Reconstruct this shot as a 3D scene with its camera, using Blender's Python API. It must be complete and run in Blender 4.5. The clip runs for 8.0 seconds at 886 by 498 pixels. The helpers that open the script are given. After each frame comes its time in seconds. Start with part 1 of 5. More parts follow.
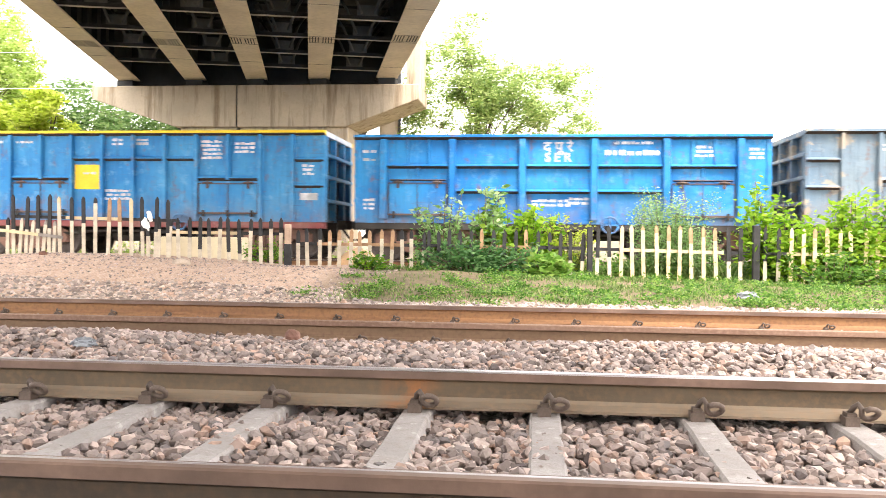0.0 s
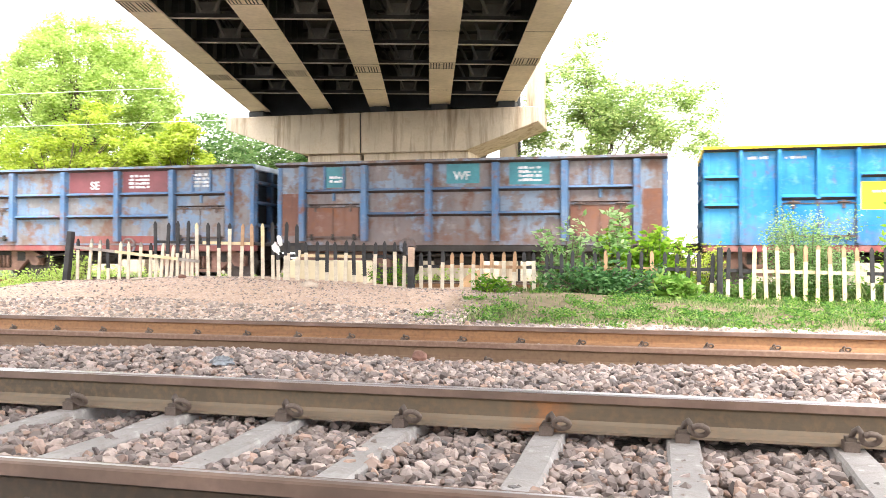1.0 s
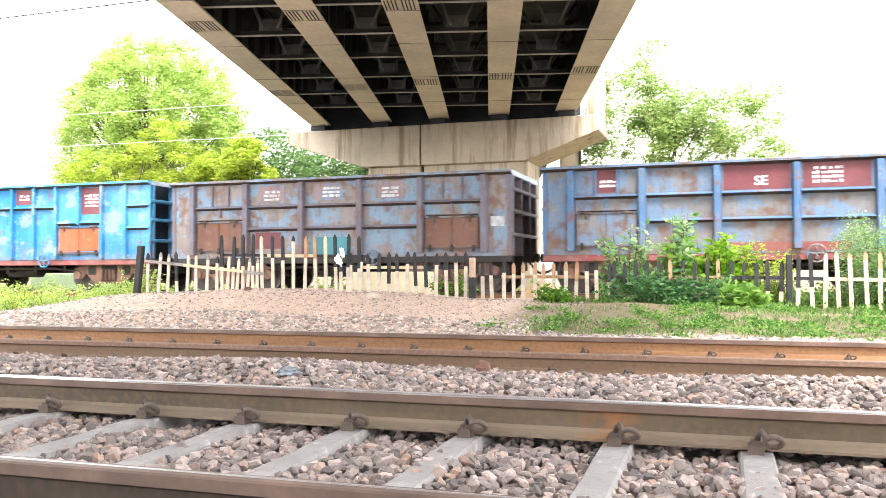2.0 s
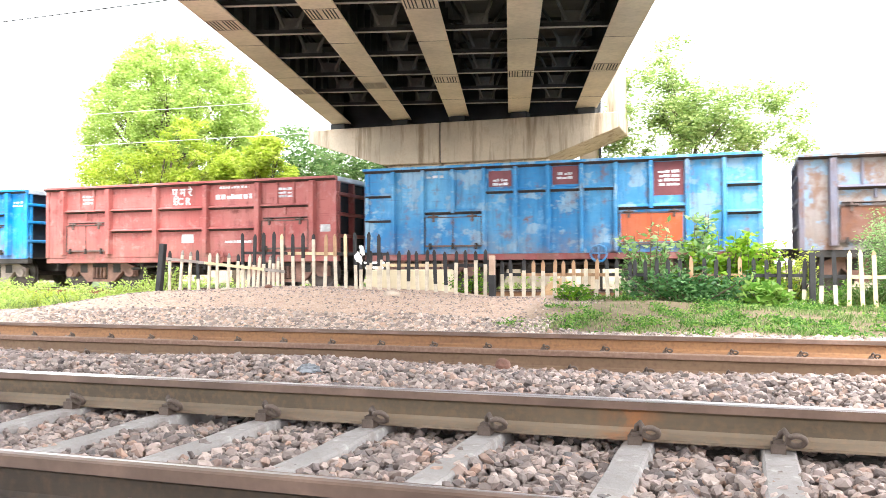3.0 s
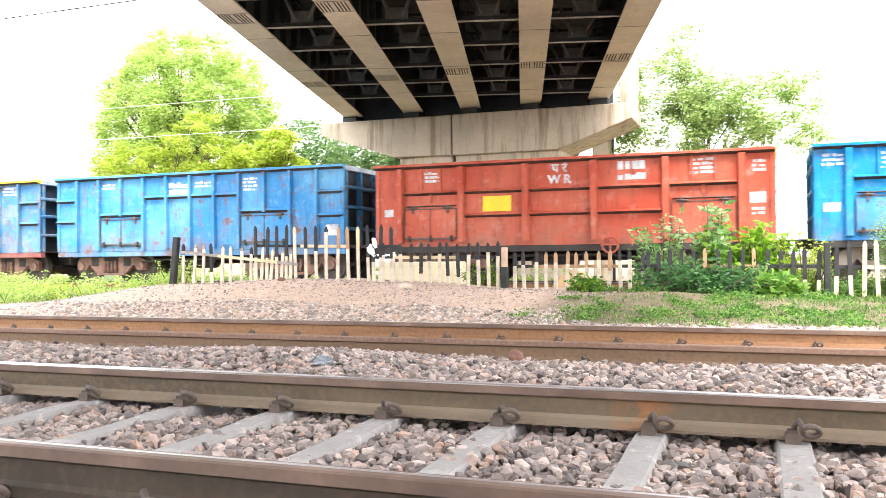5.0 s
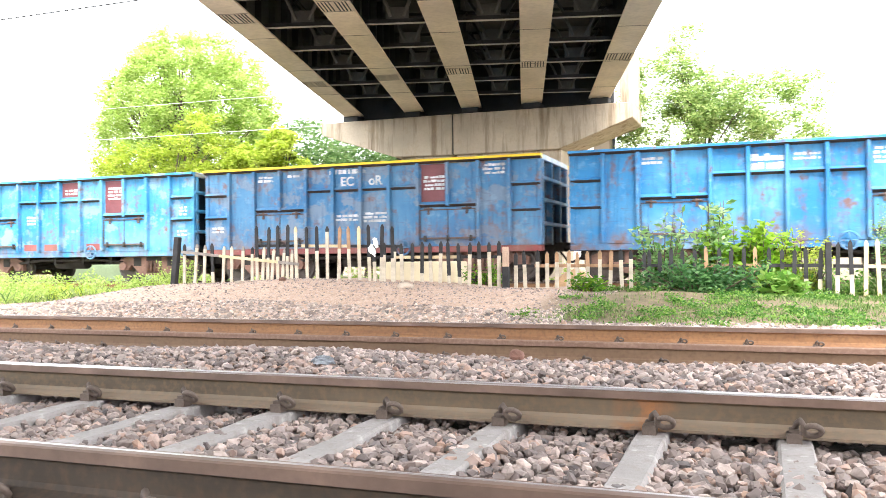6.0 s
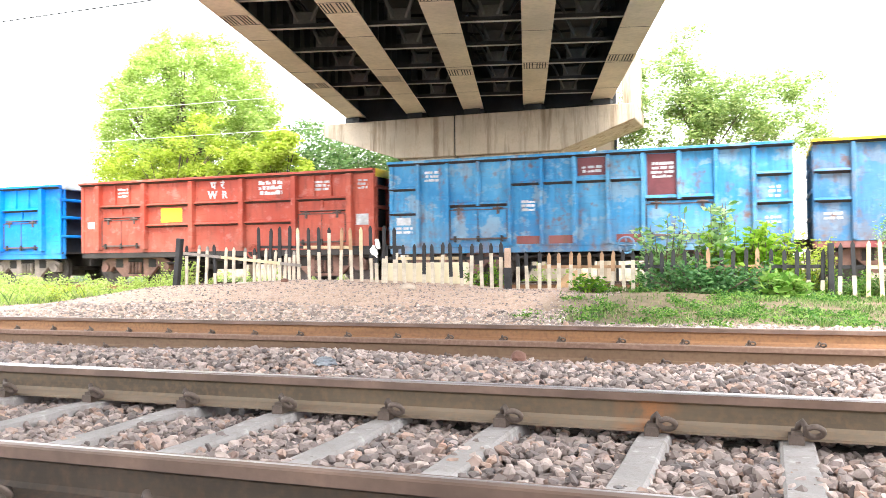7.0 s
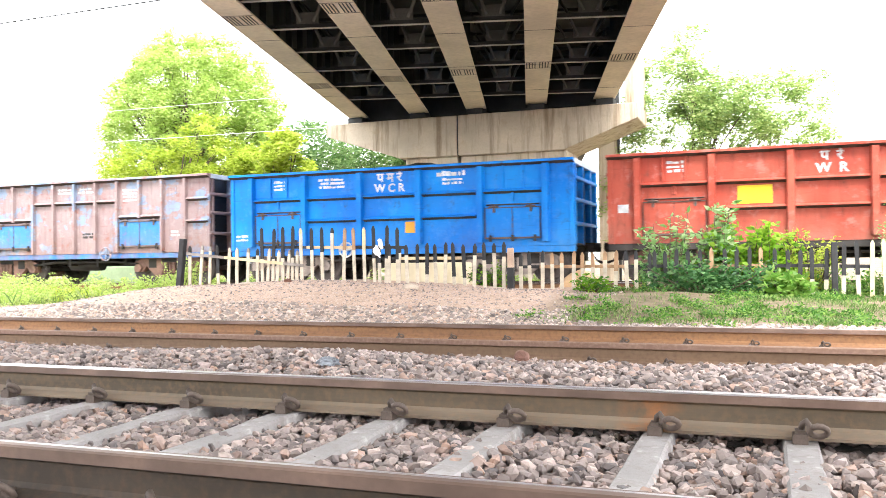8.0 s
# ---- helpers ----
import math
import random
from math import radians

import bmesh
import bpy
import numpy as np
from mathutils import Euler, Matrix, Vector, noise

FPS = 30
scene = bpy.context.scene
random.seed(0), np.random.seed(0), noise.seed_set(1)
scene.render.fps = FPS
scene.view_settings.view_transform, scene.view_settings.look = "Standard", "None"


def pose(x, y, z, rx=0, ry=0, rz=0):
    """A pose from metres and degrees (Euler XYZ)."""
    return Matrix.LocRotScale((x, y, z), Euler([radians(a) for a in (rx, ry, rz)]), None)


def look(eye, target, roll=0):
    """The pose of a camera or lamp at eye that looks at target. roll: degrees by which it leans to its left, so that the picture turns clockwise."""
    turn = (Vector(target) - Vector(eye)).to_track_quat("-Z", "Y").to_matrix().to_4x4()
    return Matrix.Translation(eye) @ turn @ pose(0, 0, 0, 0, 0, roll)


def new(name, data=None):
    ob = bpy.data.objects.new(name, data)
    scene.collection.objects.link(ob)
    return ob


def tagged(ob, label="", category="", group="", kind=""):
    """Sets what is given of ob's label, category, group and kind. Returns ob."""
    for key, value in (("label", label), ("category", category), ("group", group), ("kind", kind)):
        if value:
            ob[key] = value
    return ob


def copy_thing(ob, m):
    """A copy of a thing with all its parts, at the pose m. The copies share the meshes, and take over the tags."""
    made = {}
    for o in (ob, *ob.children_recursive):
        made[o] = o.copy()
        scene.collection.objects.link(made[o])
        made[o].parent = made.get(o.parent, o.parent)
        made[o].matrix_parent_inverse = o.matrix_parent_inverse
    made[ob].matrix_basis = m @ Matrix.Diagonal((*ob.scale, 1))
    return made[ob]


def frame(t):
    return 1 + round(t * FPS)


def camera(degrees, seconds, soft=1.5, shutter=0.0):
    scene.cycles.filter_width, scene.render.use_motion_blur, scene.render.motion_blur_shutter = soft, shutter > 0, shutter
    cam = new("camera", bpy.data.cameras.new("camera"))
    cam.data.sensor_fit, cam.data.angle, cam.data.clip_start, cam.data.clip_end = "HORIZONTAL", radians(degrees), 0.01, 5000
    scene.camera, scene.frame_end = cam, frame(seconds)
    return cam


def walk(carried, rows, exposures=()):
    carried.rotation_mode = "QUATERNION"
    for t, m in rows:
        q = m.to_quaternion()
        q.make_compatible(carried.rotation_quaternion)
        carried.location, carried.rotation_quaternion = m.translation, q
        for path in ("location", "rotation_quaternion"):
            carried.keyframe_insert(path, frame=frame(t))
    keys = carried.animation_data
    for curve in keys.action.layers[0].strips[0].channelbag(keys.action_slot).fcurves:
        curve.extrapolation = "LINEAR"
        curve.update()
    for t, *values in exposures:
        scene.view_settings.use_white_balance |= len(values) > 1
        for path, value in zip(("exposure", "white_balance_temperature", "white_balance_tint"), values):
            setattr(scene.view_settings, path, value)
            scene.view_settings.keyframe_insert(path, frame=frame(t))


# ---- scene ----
import colorsys

cam = camera(54.72, 8.0, 0.5, 0.1)
EYE = 0.59
# t, x, y, z above EYE, yaw, pitch, roll
ROWS = [
    (0.0, 0.066, -0.024, 0.028, 6.13, -0.82, 0.58),
    (0.5, 0.035, -0.013, 0.016, 10.55, -0.08, 0.39),
    (1.0, 0.015, -0.003, 0.014, 14.13, 0.66, 0.23),
    (1.5, -0.002, -0.003, 0.007, 16.64, 1.27, -0.1),
    (3.0, -0.003, -0.008, 0.006, 19.47, 1.26, -0.27),
    (3.5, -0.005, -0.006, 0.003, 19.84, 1.15, -0.37),
    (4.0, -0.004, -0.004, 0.004, 20.11, 0.97, -0.43),
    (4.5, -0.002, -0.005, 0.002, 20.26, 0.82, -0.46),
    (6.0, -0.002, -0.004, 0.001, 20.38, 0.73, -0.59),
    (6.5, 0.0, -0.003, 0.002, 20.42, 0.75, -0.64),
    (7.0, 0.0, -0.002, 0.001, 20.52, 0.81, -0.62),
    (7.5, 0.0, -0.001, 0.0, 20.63, 0.8, -0.66),
    (8.0, 0.0, 0.0, 0.0, 20.72, 0.81, -0.72),
]
walk(cam, [(t, pose(x, y, EYE + z, 90 + pitch, 0, yaw) @ pose(0, 0, 0, 0, 0, roll)) for t, x, y, z, yaw, pitch, roll in ROWS],
     exposures=[(0.0, 1.96, 6900, 13), (0.8, 2.03, 6600, 11), (1.5, 2.1, 6350, 9.5), (8.0, 2.1, 6300, 9.5)])

# ---- world, sun, exposure ----
SUN_ELEV, SUN_AZ = 57.0, 152.0  # azimuth clockwise from +Y
world = bpy.data.worlds.new("overcast_sky")
scene.world = world
world.use_nodes = True
wn = world.node_tree.nodes
wl = world.node_tree.links
sky = wn.new("ShaderNodeTexSky")
sky.sky_type = "NISHITA"
sky.sun_disc = False
sky.sun_elevation = radians(SUN_ELEV)
sky.sun_rotation = radians(SUN_AZ)
sky.air_density, sky.dust_density, sky.ozone_density = 1.0, 4.0, 1.0
veil = wn.new("ShaderNodeMix")
veil.data_type = "RGBA"
veil.inputs[0].default_value = 0.75
veil.inputs[7].default_value = (9.9, 9.75, 9.4, 1)
wl.new(sky.outputs[0], veil.inputs[6])
wl.new(veil.outputs[2], wn["Background"].inputs[0])
wn["Background"].inputs[1].default_value = 0.15
sun = new("sun", bpy.data.lights.new("sun", "SUN"))
sun.data.energy = 1.7
sun.data.angle = radians(20)
sun.data.color = (1.0, 0.95, 0.87)
a, e = radians(SUN_AZ), radians(SUN_ELEV)
sun.matrix_world = look((math.sin(a) * math.cos(e) * 100, math.cos(a) * math.cos(e) * 100, math.sin(e) * 100), (0, 0, 0))

# ---- materials ----


def hexcol(c):
    return (c[0], c[1], c[2], 1.0)


class Mat:
    """A node material with a few short helpers."""

    def __init__(self, name, rough=0.7, metal=0.0):
        self.m = bpy.data.materials.new(name)
        self.m.use_nodes = True
        self.n, self.l = self.m.node_tree.nodes, self.m.node_tree.links
        self.b = self.n["Principled BSDF"]
        self.b.inputs["Roughness"].default_value = rough
        self.b.inputs["Metallic"].default_value = metal
        self.co = self.n.new("ShaderNodeTexCoord").outputs["Object"]

    def map(self, scale=(1, 1, 1), loc=(0, 0, 0)):
        q = self.n.new("ShaderNodeMapping")
        q.inputs["Scale"].default_value, q.inputs["Location"].default_value = scale, loc
        self.l.new(self.co, q.inputs[0])
        return q.outputs[0]

    def noise(self, scale, detail=5.0, rough=0.55, vec=None):
        q = self.n.new("ShaderNodeTexNoise")
        q.inputs["Scale"].default_value, q.inputs["Detail"].default_value, q.inputs["Roughness"].default_value = scale, detail, rough
        self.l.new(vec or self.co, q.inputs["Vector"])
        return q.outputs["Fac"]

    def voronoi(self, scale, vec=None):
        q = self.n.new("ShaderNodeTexVoronoi")
        q.inputs["Scale"].default_value = scale
        self.l.new(vec or self.co, q.inputs["Vector"])
        return q

    def step(self, fac, lo, hi, a=0.0, b=1.0):
        q = self.n.new("ShaderNodeMapRange")
        for i, v in enumerate((lo, hi, a, b)):
            q.inputs[i + 1].default_value = v
        self.l.new(fac, q.inputs[0])
        return q.outputs[0]

    def math(self, op, a, b):
        q = self.n.new("ShaderNodeMath")
        q.operation = op
        for i, v in enumerate((a, b)):
            if isinstance(v, (int, float)):
                q.inputs[i].default_value = v
            else:
                self.l.new(v, q.inputs[i])
        return q.outputs[0]

    def mix(self, fac, a, b, blend="MIX"):
        q = self.n.new("ShaderNodeMix")
        q.data_type, q.blend_type = "RGBA", blend
        for i, v in ((0, fac), (6, a), (7, b)):
            if isinstance(v, (int, float)):
                q.inputs[i].default_value = v
            elif isinstance(v, tuple):
                q.inputs[i].default_value = hexcol(v)
            else:
                self.l.new(v, q.inputs[i])
        return q.outputs[2]

    def ramp(self, fac, stops):
        q = self.n.new("ShaderNodeValToRGB")
        el = q.color_ramp.elements
        while len(el) < len(stops):
            el.new(0.5)
        for x, (p, c) in zip(el, stops):
            x.position, x.color = p, hexcol(c)
        self.l.new(fac, q.inputs[0])
        return q.outputs[0]

    def xyz(self):
        q = self.n.new("ShaderNodeSeparateXYZ")
        self.l.new(self.co, q.inputs[0])
        return q.outputs

    def island(self):
        return self.n.new("ShaderNodeNewGeometry").outputs["Random Per Island"]

    def chance(self):
        return self.n.new("ShaderNodeObjectInfo").outputs["Random"]

    def done(self, colour, bump=None, strength=0.3, dist=0.01, rough=None):
        if isinstance(colour, tuple):
            self.b.inputs["Base Color"].default_value = hexcol(colour)
        else:
            self.l.new(colour, self.b.inputs["Base Color"])
        if bump is not None:
            q = self.n.new("ShaderNodeBump")
            q.inputs["Strength"].default_value, q.inputs["Distance"].default_value = strength, dist
            self.l.new(bump, q.inputs["Height"])
            self.l.new(q.outputs[0], self.b.inputs["Normal"])
        if rough is not None:
            self.l.new(rough, self.b.inputs["Roughness"])
        return self.m


def plain(name, c, rough=0.7, metal=0.0, vary=0.25, scale=6.0, bump=0.15):
    """A surface with grain and larger stains in shades of one colour."""
    q = Mat(name, rough, metal)
    lo = tuple(v * (1 - vary) for v in c)
    hi = tuple(min(1, v * (1 + vary)) for v in c)
    fine = q.noise(scale * 6, 6)
    col = q.mix(q.step(q.noise(scale * 0.4, 4), 0.35, 0.65), lo, hi)
    col = q.mix(q.step(fine, 0.4, 0.7, 0, 0.35), col, tuple(v * 0.6 for v in c))
    return q.done(col, fine, bump, 0.01)


def concrete_mat(name, c, streak=0.5):
    q = Mat(name, 0.85)
    fine = q.noise(14, 8)
    big = q.noise(0.6, 5)
    runs = q.noise(2.6, 7, 0.65, q.map((1.0, 1.0, 0.09)))
    blots = q.noise(1.1, 8, 0.7)
    col = q.mix(q.step(big, 0.3, 0.7), tuple(v * 0.8 for v in c), tuple(min(1, v * 1.15) for v in c))
    col = q.mix(q.step(runs, 0.5, 0.66, 0, streak), col, tuple(v * y for v, y in zip(c, (0.42, 0.36, 0.3))))
    col = q.mix(q.step(blots, 0.55, 0.7, 0, streak * 0.7), col, tuple(v * y for v, y in zip(c, (0.7, 0.6, 0.48))))
    col = q.mix(q.step(fine, 0.45, 0.75, 0, 0.3), col, tuple(v * 0.7 for v in c))
    return q.done(col, fine, 0.25, 0.01)


def paint(name, base, faded, rust=0.2, patch=None, amount=0.0, seed=0.0, under=(0.2, 0.085, 0.045), grime=1.0):
    """Old wagon paint: fading, run-down dirt, rust spots and, where given, patches of another paint."""
    q = Mat(name, 0.6)
    q.b.inputs["Specular IOR Level"].default_value = 0.25
    v = q.map((1, 1, 1), (seed * 7.3, seed * 3.1, seed * 1.7))
    s = q.map((1.6, 1.6, 0.3), (seed * 2.3, 0, seed))
    big = q.noise(0.55, 4, 0.6, v)
    mid = q.noise(2.2, 9, 0.65, v)
    run = q.noise(3.0, 7, 0.6, s)
    fine = q.noise(22, 6, 0.6, v)
    col = q.mix(q.step(big, 0.38, 0.66), base, faded)
    if patch:
        cell = q.noise(1.5, 7, 0.62, q.map((1, 1, 1.2), (seed * 5.1, seed, seed * 2.9)))
        col = q.mix(q.step(cell, 0.62 - 0.25 * amount, 0.66 - 0.25 * amount), col, patch)
    col = q.mix(q.step(run, 0.52, 0.72, 0, 0.4 * grime), col, tuple(x * 0.5 + 0.02 for x in base))
    worn = q.noise(3.4, 8, 0.7, q.map((1, 1, 1), (seed * 4.7, seed, seed * 6.1)))
    col = q.mix(q.step(worn, 0.54, 0.66, 0, 0.5 * grime), col, tuple(min(1, x * 0.8 + 0.14) for x in faded))
    streak = q.noise(3.0, 6, 0.65, q.map((6.5, 6.5, 0.45), (seed, 0, seed * 3.3)))
    col = q.mix(q.step(streak, 0.54, 0.68, 0, 0.5 * grime), col, tuple(x * 0.45 + 0.015 for x in base))
    scrape = q.noise(2.5, 6, 0.6, q.map((0.7, 1, 8.0), (seed * 1.9, 0, seed * 4.3)))
    col = q.mix(q.step(scrape, 0.6, 0.68, 0, 0.35), col, tuple(x * 0.4 + y * 0.4 for x, y in zip(base, under)))
    lo = 0.74 - 0.3 * rust
    col = q.mix(q.step(mid, lo, lo + 0.1, 0, 0.85), col, under)
    col = q.mix(q.step(q.math("MULTIPLY", run, q.noise(6, 5, 0.6, v)), 0.33 - 0.07 * rust, 0.45 - 0.07 * rust, 0, 0.6), col, under)
    z = q.xyz()[2]  # patchy rusty brown, stronger towards the sill
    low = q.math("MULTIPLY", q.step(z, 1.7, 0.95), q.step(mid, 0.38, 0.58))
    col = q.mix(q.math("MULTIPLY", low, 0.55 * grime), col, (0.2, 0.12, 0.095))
    dent = q.noise(1.7, 2, 0.5, v)
    return q.done(col, q.math("ADD", q.math("MULTIPLY", dent, 3.0), q.math("ADD", mid, q.math("MULTIPLY", fine, 0.3))), 0.5, 0.03, q.step(mid, 0.3, 0.7, 0.4, 0.75))


def leaf_mat(name, a, b, c):
    q = Mat(name, 0.5)
    col = q.ramp(q.island(), [(0.0, a), (0.5, b), (1.0, c)])
    q.b.inputs["Subsurface Weight"].default_value = 0.0
    m = q.done(col)
    tr = q.n.new("ShaderNodeBsdfTranslucent")
    q.l.new(col, tr.inputs[0])
    mx = q.n.new("ShaderNodeMixShader")
    mx.inputs[0].default_value = 0.6
    q.l.new(q.b.outputs[0], mx.inputs[1])
    q.l.new(tr.outputs[0], mx.inputs[2])
    q.l.new(mx.outputs[0], q.n["Material Output"].inputs[0])
    return m


def stone_mat(name, tint, by_object=False):
    q = Mat(name, 0.85)
    r = q.chance() if by_object else q.island()
    t = lambda *c: tuple(x * y for x, y in zip(c, tint))
    col = q.ramp(r, [(0.0, t(0.08, 0.072, 0.072)), (0.2, t(0.34, 0.30, 0.27)), (0.36, t(0.15, 0.13, 0.12)), (0.56, t(0.58, 0.51, 0.45)), (0.74, t(0.12, 0.12, 0.122)), (0.88, t(0.46, 0.33, 0.25)), (1.0, t(0.46, 0.42, 0.40))])
    n = q.noise(26, 7)
    col = q.mix(q.step(n, 0.42, 0.7, 0, 0.55), col, t(0.18, 0.155, 0.138))
    col = q.mix(q.step(q.noise(9, 4), 0.52, 0.7, 0, 0.4), col, t(0.48, 0.42, 0.39))
    return q.done(col, n, 0.35, 0.01)


def ground_mat():
    q = Mat("earth", 0.95)
    x, y, z = q.xyz()
    fine, mid, big = q.noise(30, 8), q.noise(5, 6), q.noise(0.5, 4)
    dirt = q.mix(q.step(mid, 0.35, 0.65), (0.365, 0.238, 0.17), (0.48, 0.335, 0.258))
    dirt = q.mix(q.step(fine, 0.45, 0.68), dirt, (0.58, 0.46, 0.38))
    dirt = q.mix(q.step(q.noise(48, 4), 0.58, 0.66, 0, 0.55), dirt, (0.17, 0.13, 0.11))
    # Near-black below the ballast: shade in the gaps between stones, put into the colour.
    gravel = q.mix(q.step(q.voronoi(22).outputs["Distance"], 0.1, 0.6), (0.09, 0.077, 0.07), (0.03, 0.026, 0.024))
    far = q.math("ADD", q.step(y, 10.0, 12.0), q.math("MULTIPLY", q.math("SUBTRACT", mid, 0.5), 1.3))
    col = q.mix(q.step(far, 0.3, 0.7), gravel, dirt)
    grass = q.mix(q.step(mid, 0.3, 0.7), (0.09, 0.075, 0.035), (0.18, 0.13, 0.08))
    gx = q.math("ADD", q.step(x, -3.7, -2.6), q.math("ADD", q.step(x, -15.0, -17.5), q.step(y, 23.6, 25.2)))
    gm = q.math("MULTIPLY", q.step(gx, 0.2, 0.8), q.step(y, 10.4, 11.2))
    col = q.mix(q.math("MULTIPLY", gm, q.step(big, 0.25, 0.5, 0.55, 1.0)), col, grass)
    return q.done(col, q.math("ADD", fine, mid), 0.6, 0.03)


def rail_mat(name, a, b, c, stain=None):
    q = Mat(name, 0.75)
    s = q.map((0.35, 4, 4))
    n, f = q.noise(1.5, 6, 0.6, s), q.noise(30, 8)
    col = q.mix(q.step(n, 0.35, 0.65), a, b)
    col = q.mix(q.step(f, 0.45, 0.7, 0, 0.6), col, c)
    if stain is not None:
        off = q.math("ABSOLUTE", q.math("SUBTRACT", q.xyz()[0], stain), 0)
        spot = q.math("MULTIPLY", q.step(off, 0.16, 0.02), q.step(q.noise(12, 5), 0.35, 0.6))
        col = q.mix(q.math("MULTIPLY", spot, 0.8), col, (0.38, 0.15, 0.05))
    return q.done(col, f, 0.3, 0.005)


def head_mat():
    """The rail's running band: polished steel with brown, unpolished stretches."""
    q = Mat("worn_rail_head", 0.35, 0.6)
    worn = q.step(q.noise(1.3, 6, 0.6, q.map((0.5, 6, 1))), 0.34, 0.5)
    edge = q.step(q.noise(3.0, 4, 0.6, q.map((0.1, 30, 1))), 0.40, 0.52)
    k = q.math("MULTIPLY", worn, edge)
    col = q.mix(k, (0.17, 0.125, 0.115), (0.60, 0.58, 0.61))
    q.l.new(q.step(k, 0, 1, 0.1, 0.75), q.b.inputs["Metallic"])
    return q.done(col, None, 0, 0, q.step(k, 0, 1, 0.62, 0.3))


def sleeper_mat():
    q = Mat("sleeper_concrete", 0.9)
    fine, mid, big = q.noise(60, 8, 0.65), q.noise(9, 7, 0.65), q.noise(2.2, 4)
    col = q.mix(q.step(big, 0.35, 0.65), (0.25, 0.232, 0.225), (0.37, 0.345, 0.34))
    col = q.mix(q.step(mid, 0.48, 0.62, 0, 0.6), col, (0.22, 0.19, 0.17))
    col = q.mix(q.step(fine, 0.55, 0.7, 0, 0.35), col, (0.14, 0.12, 0.105))
    col = q.mix(q.step(q.noise(15, 5), 0.6, 0.7, 0, 0.6), col, (0.54, 0.52, 0.5))
    return q.done(col, q.math("ADD", fine, mid), 0.5, 0.008)


CONCRETE = concrete_mat("pier_concrete", (0.54, 0.455, 0.35), 0.85)
SLEEPER = sleeper_mat()
GIRDER_PAINT = plain("girder_paint", (0.70, 0.62, 0.50), 0.6, 0, 0.12, 1.2)
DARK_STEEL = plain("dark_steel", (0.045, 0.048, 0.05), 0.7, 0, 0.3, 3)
BRACE = plain("brace_steel", (0.42, 0.41, 0.38), 0.6, 0, 0.3, 3)
RAIL = rail_mat("near_rail_side", (0.082, 0.062, 0.042), (0.145, 0.108, 0.072), (0.2, 0.125, 0.07), -0.5)
# Paler than the web: light on the sloping foot is put into its colour.
RAIL_FOOT = rail_mat("lit_rail_foot", (0.17, 0.132, 0.095), (0.25, 0.195, 0.14), (0.26, 0.175, 0.11), -0.5)
RAIL_GRIMY = rail_mat("grimy_rail_side", (0.038, 0.027, 0.02), (0.065, 0.046, 0.032), (0.10, 0.06, 0.035))
# Shade below wagon ribs and top rails, put into the colour of their undersides.
SHADE_EDGE = plain("painted_shade_edge", (0.06, 0.04, 0.035), 0.85, 0, 0.4, 9)
RAIL_BROWN = rail_mat("brown_rail_side", (0.155, 0.095, 0.058), (0.21, 0.13, 0.078), (0.12, 0.07, 0.045))
RAIL_FAR = rail_mat("far_rail_side", (0.23, 0.115, 0.055), (0.31, 0.16, 0.072), (0.15, 0.075, 0.042))
POLISHED = head_mat()
HEAD_BROWN = rail_mat("rusty_rail_head", (0.15, 0.085, 0.06), (0.23, 0.14, 0.10), (0.30, 0.20, 0.15))
HEAD_RUST = plain("rail_head_side", (0.17, 0.11, 0.085), 0.6, 0.1, 0.35, 5)
CLIP = plain("clip_iron", (0.12, 0.09, 0.075), 0.65, 0.2, 0.35, 20)
STONE = stone_mat("ballast_stone", (0.99, 0.915, 0.93))
STONE_ONE = stone_mat("ballast_stone_single", (0.99, 0.915, 0.93), True)
STONE_PALE = stone_mat("pale_ballast", (1.22, 1.13, 1.10))
EARTH = ground_mat()
UNDER = plain("underframe_black", (0.035, 0.03, 0.028), 0.7, 0.1, 0.4, 5)
BOGIE_RED = plain("bogie_rust", (0.25, 0.14, 0.11), 0.75, 0.05, 0.4, 6)
BOGIE_GREY = plain("bogie_dust", (0.33, 0.27, 0.24), 0.8, 0.05, 0.35, 6)
WHEEL = plain("wheel_steel", (0.10, 0.085, 0.08), 0.55, 0.5, 0.3, 8)
WHITE = plain("white_marking", (0.55, 0.57, 0.6), 0.6, 0, 0.35, 9, 0.05)
YELLOW = plain("yellow_marking", (0.85, 0.58, 0.02), 0.55, 0, 0.12, 5, 0.05)
MAROON = plain("maroon_marking", (0.17, 0.045, 0.055), 0.55, 0, 0.2, 5, 0.05)
ORANGE = plain("orange_marking", (0.80, 0.36, 0.02), 0.55, 0, 0.12, 5, 0.05)
TEAL = plain("teal_marking", (0.05, 0.22, 0.27), 0.55, 0, 0.2, 5, 0.05)
COAL = plain("coal", (0.015, 0.015, 0.016), 0.5, 0, 0.4, 8, 0.5)
PICKET_DARK = plain("picket_dark", (0.03, 0.03, 0.033), 0.85, 0, 0.35, 9, 0.3)
PICKET_WHITE = plain("picket_whitewash", (0.58, 0.51, 0.41), 0.85, 0, 0.25, 9, 0.3)
PICKET_CREAM = plain("picket_cream", (0.66, 0.53, 0.33), 0.85, 0, 0.2, 9, 0.3)
PICKET_GREY = plain("picket_grey", (0.27, 0.24, 0.22), 0.85, 0, 0.35, 9, 0.3)
PICKET_FADED = plain("picket_faded_brown", (0.46, 0.33, 0.25), 0.85, 0, 0.25, 9, 0.3)
PICKET_RUST = plain("picket_rust", (0.40, 0.245, 0.145), 0.85, 0, 0.3, 9, 0.3)
BARK = plain("bark", (0.12, 0.09, 0.065), 0.9, 0, 0.3, 8, 0.5)
